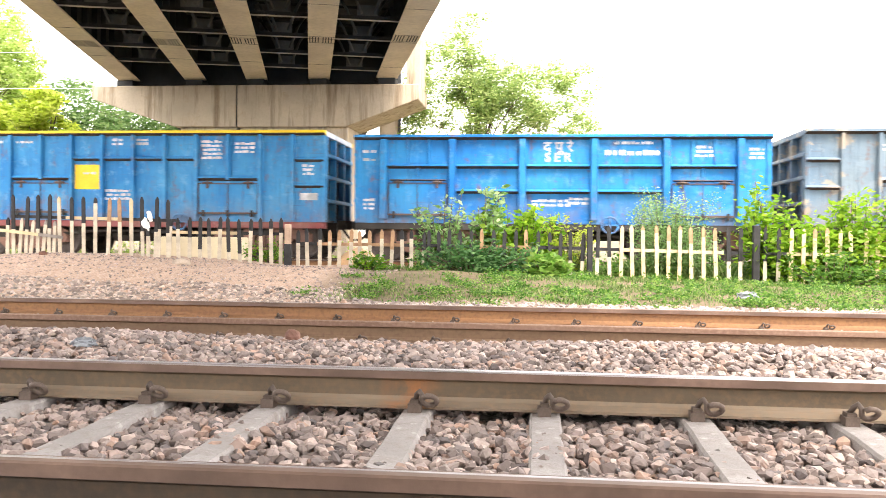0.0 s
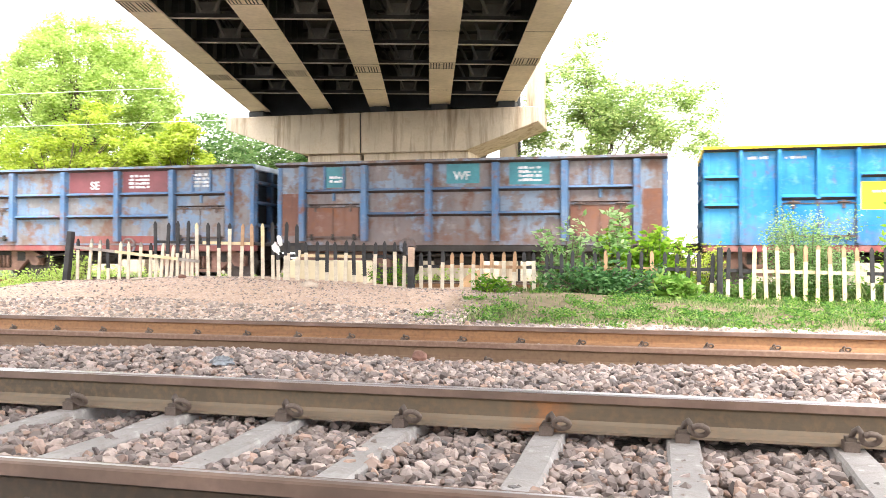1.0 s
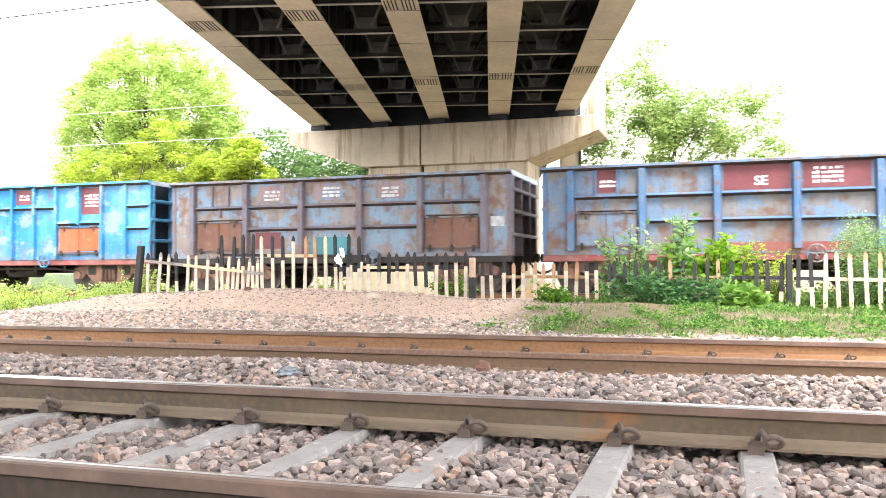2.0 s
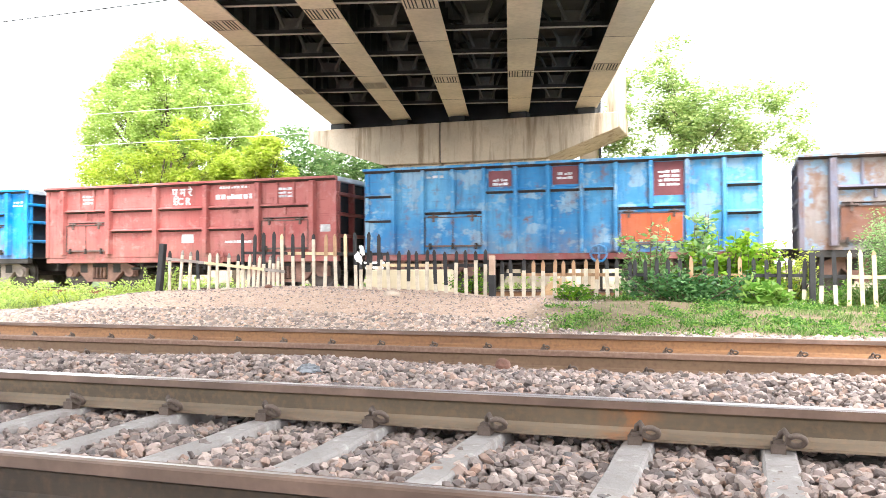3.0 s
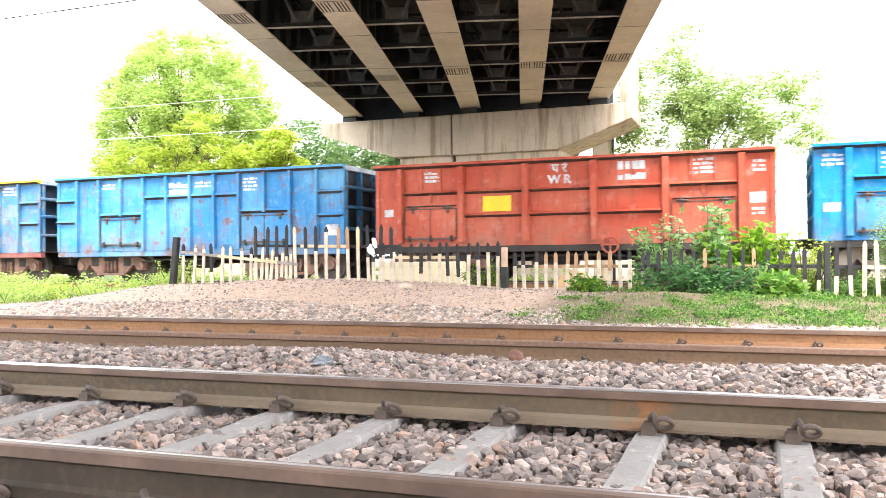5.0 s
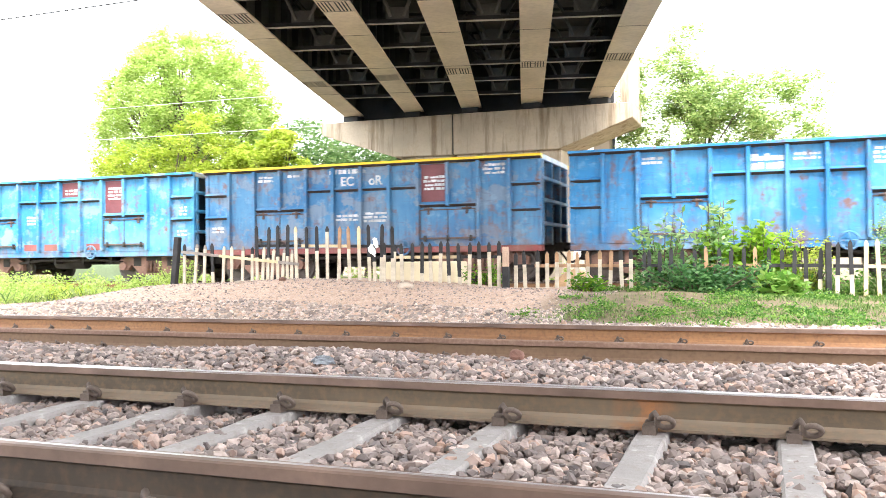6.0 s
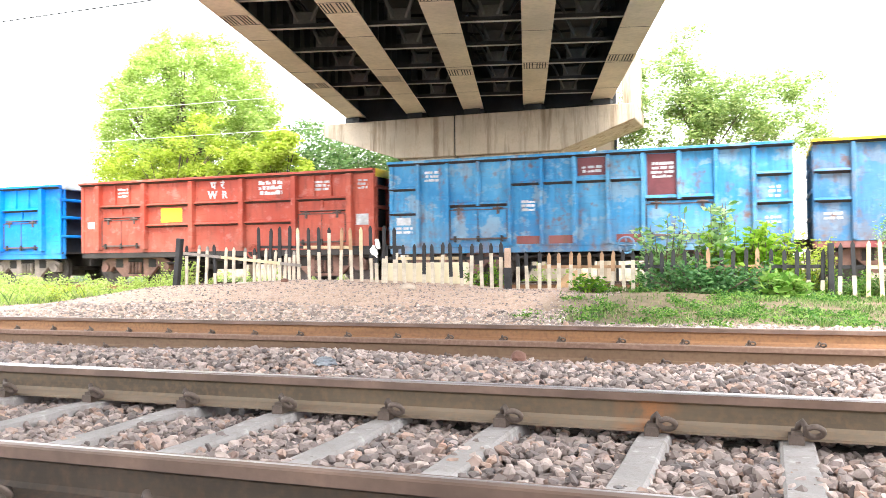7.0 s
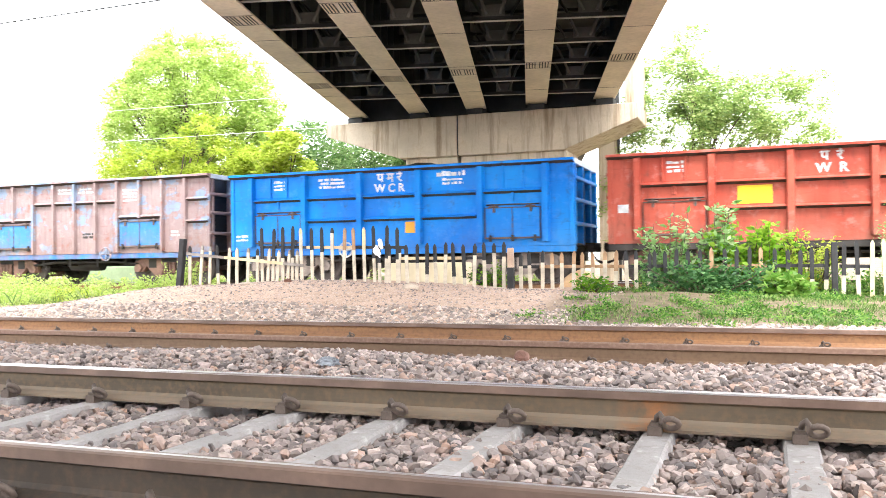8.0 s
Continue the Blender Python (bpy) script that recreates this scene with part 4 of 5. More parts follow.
    for x0, x1, z0 in ((1.3, 2.1, 2.5), (-0.5, 0.3, 2.5), (-2.2, -1.4, 2.5), (-2.3, -1.5, 1.2)):
        plate(w, x0, x1, z0, z0 + 0.45, MAROON if z0 < 2 else P["w15"], "pinkish painted patch")
    bars(w, 1.7, 2.8, 0.5, 3), bars(w, -1.8, 2.8, 0.5, 3), bars(w, 0.0, 2.85, 0.5, 3), plate(w, 4.45, 4.8, 1.7, 1.95, WHITE, "white label patch")
    plate(w, -0.6, 0.6, 1.0, 1.5, TEAL, "teal patch")
    w = add(6, "B", "streaky blue open wagon with maroon patches and orange door", P["w6"], doors=P["w6"], low=P["maroonlow"])
    plate(w, 1.78, 3.22, 1.2, 1.88, P["reddoor"], "orange-red door panel", -1.578)
    plate(w, -1.55, -0.95, 2.65, 3.05, MAROON, "maroon painted panel"), plate(w, 0.1, 0.75, 2.65, 3.1, MAROON, "maroon painted panel"), plate(w, 2.55, 3.25, 2.3, 3.1, MAROON, "maroon painted panel")
    bars(w, -1.25, 2.85, 0.4, 2), bars(w, 0.4, 2.95, 0.4, 2), bars(w, 2.9, 2.9, 0.5, 4), bars(w, -3.0, 3.0, 0.5, 1)
    w = add(7, "A", "oxide red open freight wagon with white stencils", P["w7"], low=P["w7"], wheel_x=1.3)
    lettering(w, DEVANAGARI["ECR"], 0.0, 2.72, 0.32), lettering(w, "EC R", 0.0, 2.47, 0.28)
    bars(w, 1.75, 2.95, 1.0, 1), bars(w, 1.75, 2.72, 1.2, 1, h=0.14), bars(w, -3.4, 2.85, 0.4, 3), bars(w, 3.4, 2.85, 0.45, 3), bars(w, 1.9, 1.4, 0.9, 1), plate(w, 0.0, 0.4, 1.35, 1.6, WHITE, "white label patch"), plate(w, 4.5, 4.8, 1.6, 1.8, WHITE, "white label patch")
    w = add(8, "A", "sky-blue open freight wagon with greyed doors", P["w8"], doors=P["w10"], frame_paint="grey", wheel_x=1.37, wheel_paint=WHITE)
    bars(w, -4.6, 2.9, 0.5, 3), bars(w, -3.4, 2.9, 0.5, 4), bars(w, 3.4, 2.85, 0.5, 3), bars(w, 4.6, 2.75, 0.4, 2), plate(w, -4.8, -4.45, 1.6, 1.8, WHITE, "white label patch"), bars(w, 0.8, 1.5, 0.8, 2)
    w = add(9, "A", "orange-red open freight wagon with yellow patch and lettering", P["w9"])
    plate(w, -2.0, -1.25, 1.83, 2.22, YELLOW, "yellow painted patch")
    lettering(w, "प रे", 0.0, 2.76, 0.3), lettering(w, "W R", 0.0, 2.48, 0.3)
    bars(w, 1.75, 2.95, 0.7, 1, h=0.2), bars(w, 1.75, 2.66, 0.7, 1, h=0.16), bars(w, -3.4, 2.9, 0.45, 3), bars(w, 3.4, 2.95, 0.6, 4), plate(w, 4.45, 4.8, 1.85, 2.1, WHITE, "white label patch"), plate(w, -4.75, -4.5, 1.75, 1.95, WHITE, "white label patch"), bars(w, 4.62, 1.75, 0.3, 2), bars(w, 4.65, 2.85, 0.3, 3)
    part("end_coping_paint", cbox(5.016, 5.04, -1.5, 1.5, 2.9, 3.12), YELLOW, w, "pale yellow end rail")
    w = add(10, "B", "light blue open wagon with white stencils", P["w10"], low=P["w10"])
    bars(w, -0.5, 2.95, 0.9, 2, h=0.16), bars(w, 0.4, 2.95, 0.6, 2), bars(w, -3.0, 3.0, 0.5, 2), bars(w, 2.0, 3.0, 0.5, 4), bars(w, 4.6, 1.6, 0.4, 2), plate(w, 4.4, 4.8, 1.3, 1.55, WHITE, "white label patch")
    w = add(11, "B", "dusty blue open wagon with yellow top rail and maroon panel", P["w11"], top=YELLOW, doors=P["w11"], low=P["maroonlow"])
    plate(w, 1.75, 2.45, 2.12, 3.1, MAROON, "maroon painted panel"), bars(w, 2.1, 2.8, 0.6, 4)
    lettering(w, "EC", -0.42, 2.64, 0.34), lettering(w, "oR", 0.42, 2.64, 0.34), bars(w, -0.42, 3.08, 1.1, 1, h=0.12), bars(w, -0.45, 1.85, 0.7, 2), bars(w, 0.4, 1.9, 0.7, 3), bars(w, 3.75, 3.05, 0.6, 3), bars(w, -3.0, 3.0, 0.5, 2), bars(w, -2.1, 3.0, 0.4, 1), bars(w, -4.6, 1.6, 0.4, 2)
    w = add(12, "B", "worn blue open wagon with maroon painted panels", P["w12"], doors=P["w12"], low=P["w12"])
    plate(w, 0.07, 0.76, 2.66, 3.1, MAROON, "maroon painted panel"), plate(w, 1.75, 2.43, 2.12, 3.1, MAROON, "maroon painted panel")
    bars(w, 0.42, 2.9, 0.5, 2), bars(w, 2.1, 2.9, 0.55, 4), bars(w, -3.8, 2.95, 0.4, 3), bars(w, 4.6, 2.25, 0.25, 3), plate(w, -4.8, -4.4, 1.55, 1.75, WHITE, "white label patch"), bars(w, -1.2, 2.1, 0.35, 3), bars(w, -4.6, 1.5, 0.5, 2), bars(w, 4.55, 1.55, 0.35, 2)
    for x0 in (-1.6, -0.77, 0.9):
        plate(w, x0 + 0.1, x0 + 0.75, 1.0, 1.2, P["maroonlow"], "maroon primer patch")
    w = add(13, "A", "brick red open freight wagon with yellow patch", P["w13"])
    plate(w, -2.0, -1.25, 1.83, 2.25, YELLOW, "yellow painted patch")
    lettering(w, "प  रे", 0.0, 2.76, 0.3), lettering(w, "W  R", 0.0, 2.48, 0.3)
    bars(w, 1.75, 2.92, 0.8, 3, h=0.11), bars(w, -3.4, 2.9, 0.4, 3), bars(w, 3.4, 2.85, 0.6, 3), bars(w, 4.65, 2.85, 0.3, 3), plate(w, 4.45, 4.82, 1.6, 1.9, WHITE, "white label patch"), plate(w, -4.75, -4.5, 1.7, 1.9, WHITE, "white label patch")
    part("end_coping_paint", cbox(5.016, 5.04, -1.5, 1.5, 2.9, 3.12), YELLOW, w, "yellow end rail")
    w = add(14, "A", "royal blue open freight wagon heaped with coal", P["w14"], low=P["w14"], frame_paint="grey", wheel_x=-1.27, wheel_paint=WHITE)
    lettering(w, DEVANAGARI["WCR"], 0.0, 2.74, 0.34), lettering(w, "W C R", 0.0, 2.47, 0.3)
    bars(w, -1.75, 2.9, 0.8, 3), bars(w, -3.4, 2.9, 0.35, 3), bars(w, 1.75, 2.95, 0.8, 1, h=0.14), bars(w, 1.8, 2.76, 0.6, 2), plate(w, 0.45, 0.8, 1.35, 1.65, ORANGE, "orange label patch"), bars(w, -4.65, 1.4, 0.4, 2), bars(w, -3.6, 1.7, 0.8, 1)
    bm = bmesh.new()
    n, k = 30, 8
    grid = [[bm.verts.new((-4.7 + 9.4 * i / n, -1.4 + 2.8 * j / k, 2.75 + 0.42 * math.sin(math.pi * i / n) ** 0.6 * math.sin(math.pi * j / k) + 0.2 * math.exp(-((-4.7 + 9.4 * i / n - 0.2) / 1.0) ** 2) * math.sin(math.pi * j / k) + random.uniform(-0.05, 0.05))) for j in range(k + 1)] for i in range(n + 1)]
    for i in range(n):
        for j in range(k):
            bm.faces.new((grid[i][j], grid[i + 1][j], grid[i + 1][j + 1], grid[i][j + 1]))
    solid("coal_load", bm, COAL, "heap of black coal filling the royal blue wagon", "coal", pose(LEFT_ENDS[14] + 5.0, YT, 0), kind="stuff")
    w = add(15, "B", "faded pink and pale blue open wagon with blue doors", P["w15"], doors=P["bluedoor"], low=P["bluedoor"])
    bars(w, 2.1, 2.9, 0.55, 4), bars(w, -0.4, 3.0, 0.6, 2), bars(w, 0.4, 3.0, 0.6, 2), bars(w, 0.5, 1.6, 0.5, 2, UNDER), bars(w, 3.75, 1.6, 0.3, 2)


build_train()

# ---- fence ----


def picket(x, z0, z1, split, lean, parent, low, high, w=0.068):
    """A pointed pale, whitewashed up to a height and dark above it."""
    bm = bmesh.new()
    t_ = 0.03
    split = min(max(split, z0 + 0.05), z1 - 0.08)
    box(bm, -w / 2, w / 2, -t_ / 2, t_ / 2, z0 - z0, split - z0, 0)
    prism(bm, [(-w / 2, split - z0), (w / 2, split - z0), (w / 2, z1 - z0 - 0.06), (0.006, z1 - z0), (-0.006, z1 - z0), (-w / 2, z1 - z0 - 0.06)], 1, -t_ / 2 - 0.001, t_ / 2 + 0.001, 1)
    return part("picket", bm, (low, high), parent, at=pose(x, 0.0, z0, random.uniform(-1, 1), lean, 0))


def rail_paint(tone, s):
    """Paint of a stretch of rail, s from the start of its run to its end."""
    if tone == "cream":
        return PICKET_CREAM if 0.15 < s < 0.85 else PICKET_DARK
    if tone == "rusty":
        return PICKET_RUST if 0.2 < s < 0.8 else PICKET_DARK
    if tone == "dark":
        return PICKET_RUST if 0.4 < s < 0.6 else PICKET_DARK
    if tone == "white":
        return PICKET_GREY if s < 0.35 or s > 0.8 else PICKET_CREAM
    if tone == "tall":
        return (PICKET_RUST if s < 0.4 or s > 0.6 else PICKET_CREAM) if 0.25 < s < 0.75 else PICKET_DARK
    if tone == "middle":
        return PICKET_CREAM if 0.2 < s < 0.65 else PICKET_DARK
    return random.choice((PICKET_DARK, PICKET_DARK, PICKET_WHITE, PICKET_RUST))


def fence_run(label, x0, x1, rail0, rail1, top0, top1, pitch, white, tone="mixed", drop=0.0):
    f = thing("picket_fence", label, "fence", pose(0, 16.0, 0), group="fence runs along the track")
    n = 6
    for i in range(n):
        bm = bmesh.new()
        a_, b_ = x0 + (x1 - x0) * i / n, x0 + (x1 - x0) * (i + 1) / n
        za, zb = rail0 + (rail1 - rail0) * i / n, rail0 + (rail1 - rail0) * (i + 1) / n
        prism(bm, [(a_, za - 0.03), (b_, zb - 0.03), (b_, zb + 0.03), (a_, za + 0.03)], 1, *((-0.052, -0.018) if tone == "white" else (0.018, 0.052)))
        part("fence_rail", bm, rail_paint(tone, (i + 0.5) / n), f, "flat fence rail")
    k = int((x1 - x0) / pitch)
    for i in range(k + 1):
        x = x0 + 0.06 + i * pitch + random.uniform(-0.02, 0.02)
        if x > x1 or random.random() < drop:
            continue
        s = (x - x0) / (x1 - x0)
        z0, z1 = float(ground_z(x, 16.0)) - 0.06, top0 + (top1 - top0) * s + random.uniform(-0.03, 0.03)
        sp = (rail0 + (rail1 - rail0) * s) + random.uniform(-0.12, 0.14) if random.random() < white else z0 + random.uniform(0.1, 0.35)
        if tone == "cream":
            inner = 0.16 < s < 0.86
            picket(x, z0, z1, z0 + (z1 - z0) * (random.uniform(0.7, 1.0) if inner else 0.42), random.uniform(-2, 2), f, PICKET_CREAM if inner else PICKET_WHITE, random.choice((PICKET_CREAM, PICKET_RUST, PICKET_CREAM)) if inner else PICKET_DARK)
        elif tone == "tall":
            inner = 0.24 < s < 0.76
            picket(x, z0, z1, z0 + (z1 - z0) * (random.choice((0.55, 0.6, 0.9)) if inner else 0.45), random.uniform(-2, 2), f, PICKET_WHITE, random.choice((PICKET_RUST, PICKET_DARK, PICKET_DARK, PICKET_CREAM)) if inner else PICKET_DARK)
        elif tone == "dark":
            rusty = -1.0 < x < 0.0 and random.random() < 0.75
            picket(x, z0, z1, z0 + random.uniform(0.12, 0.4), random.uniform(-2, 2), f, PICKET_RUST if rusty and random.random() < 0.6 else PICKET_WHITE, PICKET_RUST if rusty else PICKET_DARK)
        elif tone == "rusty" and 0.2 < s < 0.8:
            picket(x, z0, z1, sp, random.uniform(-2.5, 2.5), f, PICKET_WHITE, PICKET_RUST)
        elif tone == "white" and random.random() < 0.65:
            picket(x, z0, z1, z1 - 0.1, random.uniform(0.5, 5.0), f, PICKET_WHITE, random.choice((PICKET_WHITE, PICKET_GREY)))
        else:
            picket(x, z0, z1, sp, random.uniform(-2.5, 2.5), f, PICKET_WHITE, PICKET_DARK)
    return f


def fence_post(x, z1, w, mat, label, lean=0.0, foot=None):
    z0 = float(ground_z(x, 15.95)) - 0.2
    bm = cbox(-w / 2, w / 2, -w / 2, w / 2, 0, z1 - z0, 0.012)
    if foot:
        box(bm, -w / 2 - 0.004, w / 2 + 0.004, -w / 2 - 0.004, w / 2 + 0.004, 0, foot - z0, 1)
    return solid("fence_post", bm, (mat, PICKET_DARK), label, "fence post", pose(x, 15.93, z0, 0, lean, 0), "posts of the fence")


fence_run("sagging run of whitewashed picket fence on the mound", -12.2, -9.2, 0.83, 0.53, 1.03, 0.85, 0.25, 0.9, "white")
fence_run("taller run of dark picket fence with broken rail", -10.3, -6.9, 0.94, 0.88, 1.37, 1.31, 0.245, 0.55, "tall")
fence_run("run of picket fence, whitewashed below and dark above", -7.5, -4.75, 0.66, 0.64, 0.93, 0.95, 0.205, 0.9, "middle")
fence_run("low run of picket fence with rusty pales", -4.5, -2.0, 0.46, 0.45, 0.74, 0.73, 0.2, 0.9, "rusty")
fence_run("dark run of picket fence among bushes", -2.0, 1.0, 0.45, 0.43, 0.74, 0.75, 0.205, 0.45, "dark")
fence_run("run of picket fence with whitewashed feet", 1.15, 3.95, 0.42, 0.37, 0.84, 0.85, 0.215, 0.8, "cream")
fence_run("run of cream picket fence grown over by shrubs", 4.15, 6.8, 0.37, 0.36, 0.84, 0.84, 0.215, 0.8, "cream")
fence_run("run of picket fence grown over by shrubs", 6.85, 9.4, 0.36, 0.34, 0.84, 0.84, 0.215, 0.8, "mixed")
fence_post(-12.4, 1.17, 0.13, PICKET_DARK, "dark leaning fence post at the end of the fence", 6)
fence_post(-4.63, 0.83, 0.11, PICKET_FADED, "stout fence post, brown above and dark below", 0.0, 0.45)
fence_post(1.07, 0.83, 0.1, PICKET_DARK, "dark square fence post")
fence_post(4.03, 0.88, 0.12, PICKET_DARK, "dark square fence post")


def cloth_bag():
    bm = bmesh.new()
    for cx, cz, sx, sz in ((0.03, 0.06, 0.06, 0.13), (-0.05, -0.1, 0.085, 0.12)):
        got = bmesh.ops.create_icosphere(bm, subdivisions=3, radius=1)
        for v in got["verts"]:
            k = 0.7 + 0.7 * abs(noise.noise(v.co * 1.7 + Vector((cz * 40, 3, 1)))) + 0.2 * noise.noise(v.co * 5)
            v.co = Vector((cx + (v.co.x * sx - v.co.z * 0.03) * k, v.co.y * 0.05 * k, cz + v.co.z * sz * k))
    solid("cloth_bag", bm, CLOTH, "crumpled white cloth bag hung on the picket fence", "bag", pose(-7.42, 15.93, 0.9))


cloth_bag()

# ---- plants ----


def leaf_cloud(name, pts, size, mat, seed, droop=0.3, long=1.6):
    """Leaves as folded blades at the given points: one mesh."""
    rs = np.random.RandomState(seed)
    n = len(pts)
    d = rs.normal(size=(n, 3))
    d[:, 2] = np.abs(d[:, 2]) * 0.4 - droop
    d /= np.linalg.norm(d, axis=1, keepdims=True)
    u = np.cross(d, rs.normal(size=(n, 3)))
    u /= np.linalg.norm(u, axis=1, keepdims=True)
    w = np.cross(d, u)
    s = rs.uniform(size[0], size[1], (n, 1))
    base = pts
    mid1 = pts + d * s * long * 0.5 + u * s * 0.36 + w * s * 0.08
    mid2 = pts + d * s * long * 0.5 - u * s * 0.36 + w * s * 0.08
    tip = pts + d * s * long
    v = np.stack([base, mid1, tip, mid2], 1).reshape(-1, 3)
    f = (np.array([(0, 1, 2), (0, 2, 3)])[None] + 4 * np.arange(n)[:, None, None]).reshape(-1, 3)
    me = bpy.data.meshes.new(name)
    me.vertices.add(len(v))
    me.vertices.foreach_set("co", v.ravel())
    me.loops.add(f.size)
    me.loops.foreach_set("vertex_index", f.ravel())
    me.polygons.add(len(f))
    me.polygons.foreach_set("loop_start", np.arange(0, f.size, 3))
    me.update(calc_edges=True)
    me.materials.append(mat)
    return me


def clump_points(clumps, n, rs, shell=0.5):
    """Points in ellipsoid clumps (x, y, z, rx, ry, rz), denser towards the upper shell."""
    c = np.array(clumps, float)
    vol = c[:, 3] * c[:, 4] * c[:, 5]
    k = rs.choice(len(c), n, p=vol / vol.sum())
    d = rs.normal(size=(n, 3))
    d /= np.linalg.norm(d, axis=1, keepdims=True)
    r = rs.uniform(shell, 1.05, (n, 1)) ** 0.7
    return c[k, :3] + d * r * c[k, 3:]


def grow(rs, centre, radii, count, size):
    """Smaller clumps spread over a large ellipsoid's upper shell and inside."""
    out = []
    for i in range(count):
        d = rs.normal(size=3)
        d /= np.linalg.norm(d)
        r = rs.uniform(0.2, 0.9) ** 0.5
        if i % 5 < 3:  # an even shell, so that the outline closes
            h = 1 - 1.55 * (i + 0.5) / count
            d = np.array([math.sqrt(1 - h * h) * math.cos(2.4 * i), math.sqrt(1 - h * h) * math.sin(2.4 * i), h])
            r = rs.uniform(0.84, 1.04)
        if d[2] < -0.55:
            d[2] *= -0.5
        s = rs.uniform(0.7, 1.3) * size
        out.append((centre[0] + d[0] * r * radii[0], centre[1] + d[1] * r * radii[1], centre[2] + d[2] * r * radii[2], s, s, s * 0.72))
    return out


def tree(label, base, height, parts_, trunk_r, leaf, mat, n, seed, shell=0.45, limbs=14, bark=BARK):
    """A tapered trunk with limbs to the clumps of its crown; parts_ are (centre, radii, clumps, clump size)."""
    rs = np.random.RandomState(seed)
    t = thing("tree", label, "tree", pose(*base))
    clumps = []
    for c, r, k, s in parts_:
        clumps += grow(rs, c, r, k, s)
    bm = bmesh.new()
    fork = (rs.uniform(-0.2, 0.2), rs.uniform(-0.2, 0.2), height * 0.34)
    tube(bm, [(0, 0, -0.3), (0.05, 0, height * 0.15), fork, (fork[0] * 1.5, fork[1], height * 0.6)], [trunk_r * 1.25, trunk_r, trunk_r * 0.8, trunk_r * 0.35], 9)
    part("trunk", bm, bark, t)
    for i in rs.permutation(len(clumps))[:limbs]:
        bm = bmesh.new()
        c = clumps[i]
        s = rs.uniform(0.55, 1.2)
        a_ = (fork[0] * s, fork[1] * s, fork[2] * s)
        m1 = (a_[0] * 0.6 + c[0] * 0.4 + rs.uniform(-0.3, 0.3), a_[1] * 0.6 + c[1] * 0.4, a_[2] * 0.5 + c[2] * 0.5)
        tube(bm, [a_, m1, c[:3]], [trunk_r * 0.42, trunk_r * 0.24, trunk_r * 0.06], 6)
        for _ in range(2):
            e_ = (c[0] + rs.uniform(-1, 1) * c[3] * 1.1, c[1] + rs.uniform(-1, 1) * c[3], c[2] + rs.uniform(-0.4, 1) * c[5])
            tube(bm, [m1, ((m1[0] + e_[0]) / 2, (m1[1] + e_[1]) / 2, (m1[2] + e_[2]) / 2 + 0.15), e_], [trunk_r * 0.16, trunk_r * 0.09, trunk_r * 0.03], 5)
        part("limb", bm, bark, t)
    pts = clump_points(clumps, n, rs, shell)
    ob = part("crown", leaf_cloud("crown", pts, leaf, mat, seed + 1), None, t)
    ob["kind"] = "stuff"
    return t


tree("large round-crowned tree with bright green leaves", (-34.0, 45.0, -0.6), 15.6, [((0.3, 0, 8.6), (5.8, 5.0, 6.8), 330, 0.74), ((0.4, 0, 10.5), (5.8, 4.6, 5.1), 190, 0.6)], 0.3, (0.10, 0.19), LEAF_GREEN, 74000, 3, 0.05, 40)
tree("yellow-green tree with a loose crown", (-32.3, 41.0, -0.6), 9.5, [((-1.1, 0, 5.2), (3.9, 3, 3.0), 74, 0.62), ((2.6, 0, 7.0), (2.4, 2.2, 2.8), 36, 0.62)], 0.24, (0.09, 0.18), LEAF_YELLOW, 19000, 5, 0.1, 30)
tree("slender yellow-green tree beside the pier", (-25.3, 42.0, -0.6), 8.4, [((0, 0, 5.5), (1.5, 1.4, 3.1), 44, 0.55)], 0.18, (0.14, 0.25), LEAF_YELLOW, 9000, 6, 0.3, 12)
tree("small yellow-green tree with bushy crown", (-28.1, 43.0, -0.6), 7.8, [((0, 0, 5.1), (1.5, 1.4, 2.9), 40, 0.55)], 0.18, (0.14, 0.25), LEAF_YELLOW, 8000, 7, 0.3, 12)
tree("dark green tree standing behind the others", (-26.5, 56.0, -0.6), 11, [((0, 0, 7.2), (6.0, 4, 3.2), 60, 1.2), ((-5, 0, 6.5), (4.0, 3, 3.0), 30, 1.1), ((-5, 0, 9.2), (3.0, 2.5, 2.4), 30, 0.8)], 0.3, (0.14, 0.26), LEAF_DARK, 19000, 8, 0.3, 20)
tree("sparse dark tree partly hidden by the pier", (-18.0, 54.0, -0.6), 8, [((0, 0, 5.2), (4.6, 3, 2.4), 40, 1.0)], 0.25, (0.16, 0.28), LEAF_DARK, 10000, 9, 0.3, 16)
tree("airy grey-green tree with fine branches", (-2.2, 38.0, -0.6), 11.6, [((-1.4, 0, 7.4), (2.1, 1.9, 2.7), 70, 0.62), ((2.7, 0, 6.6), (2.0, 1.5, 2.1), 56, 0.52), ((0.7, 0, 6.6), (1.5, 1.2, 2.1), 34, 0.55), ((-0.9, 0, 10.3), (1.2, 0.8, 0.9), 18, 0.3), ((4.2, 0, 8.0), (0.9, 0.7, 0.7), 12, 0.3), ((1.9, 0, 8.3), (0.8, 0.6, 0.6), 10, 0.3), ((-3.1, 0, 5.6), (1.0, 0.8, 1.2), 16, 0.45), ((-1.8, 0, 2.9), (2.9, 1.5, 2.4), 50, 0.6)], 0.11, (0.07, 0.14), LEAF_GREY, 35000, 10, 0.0, 26)


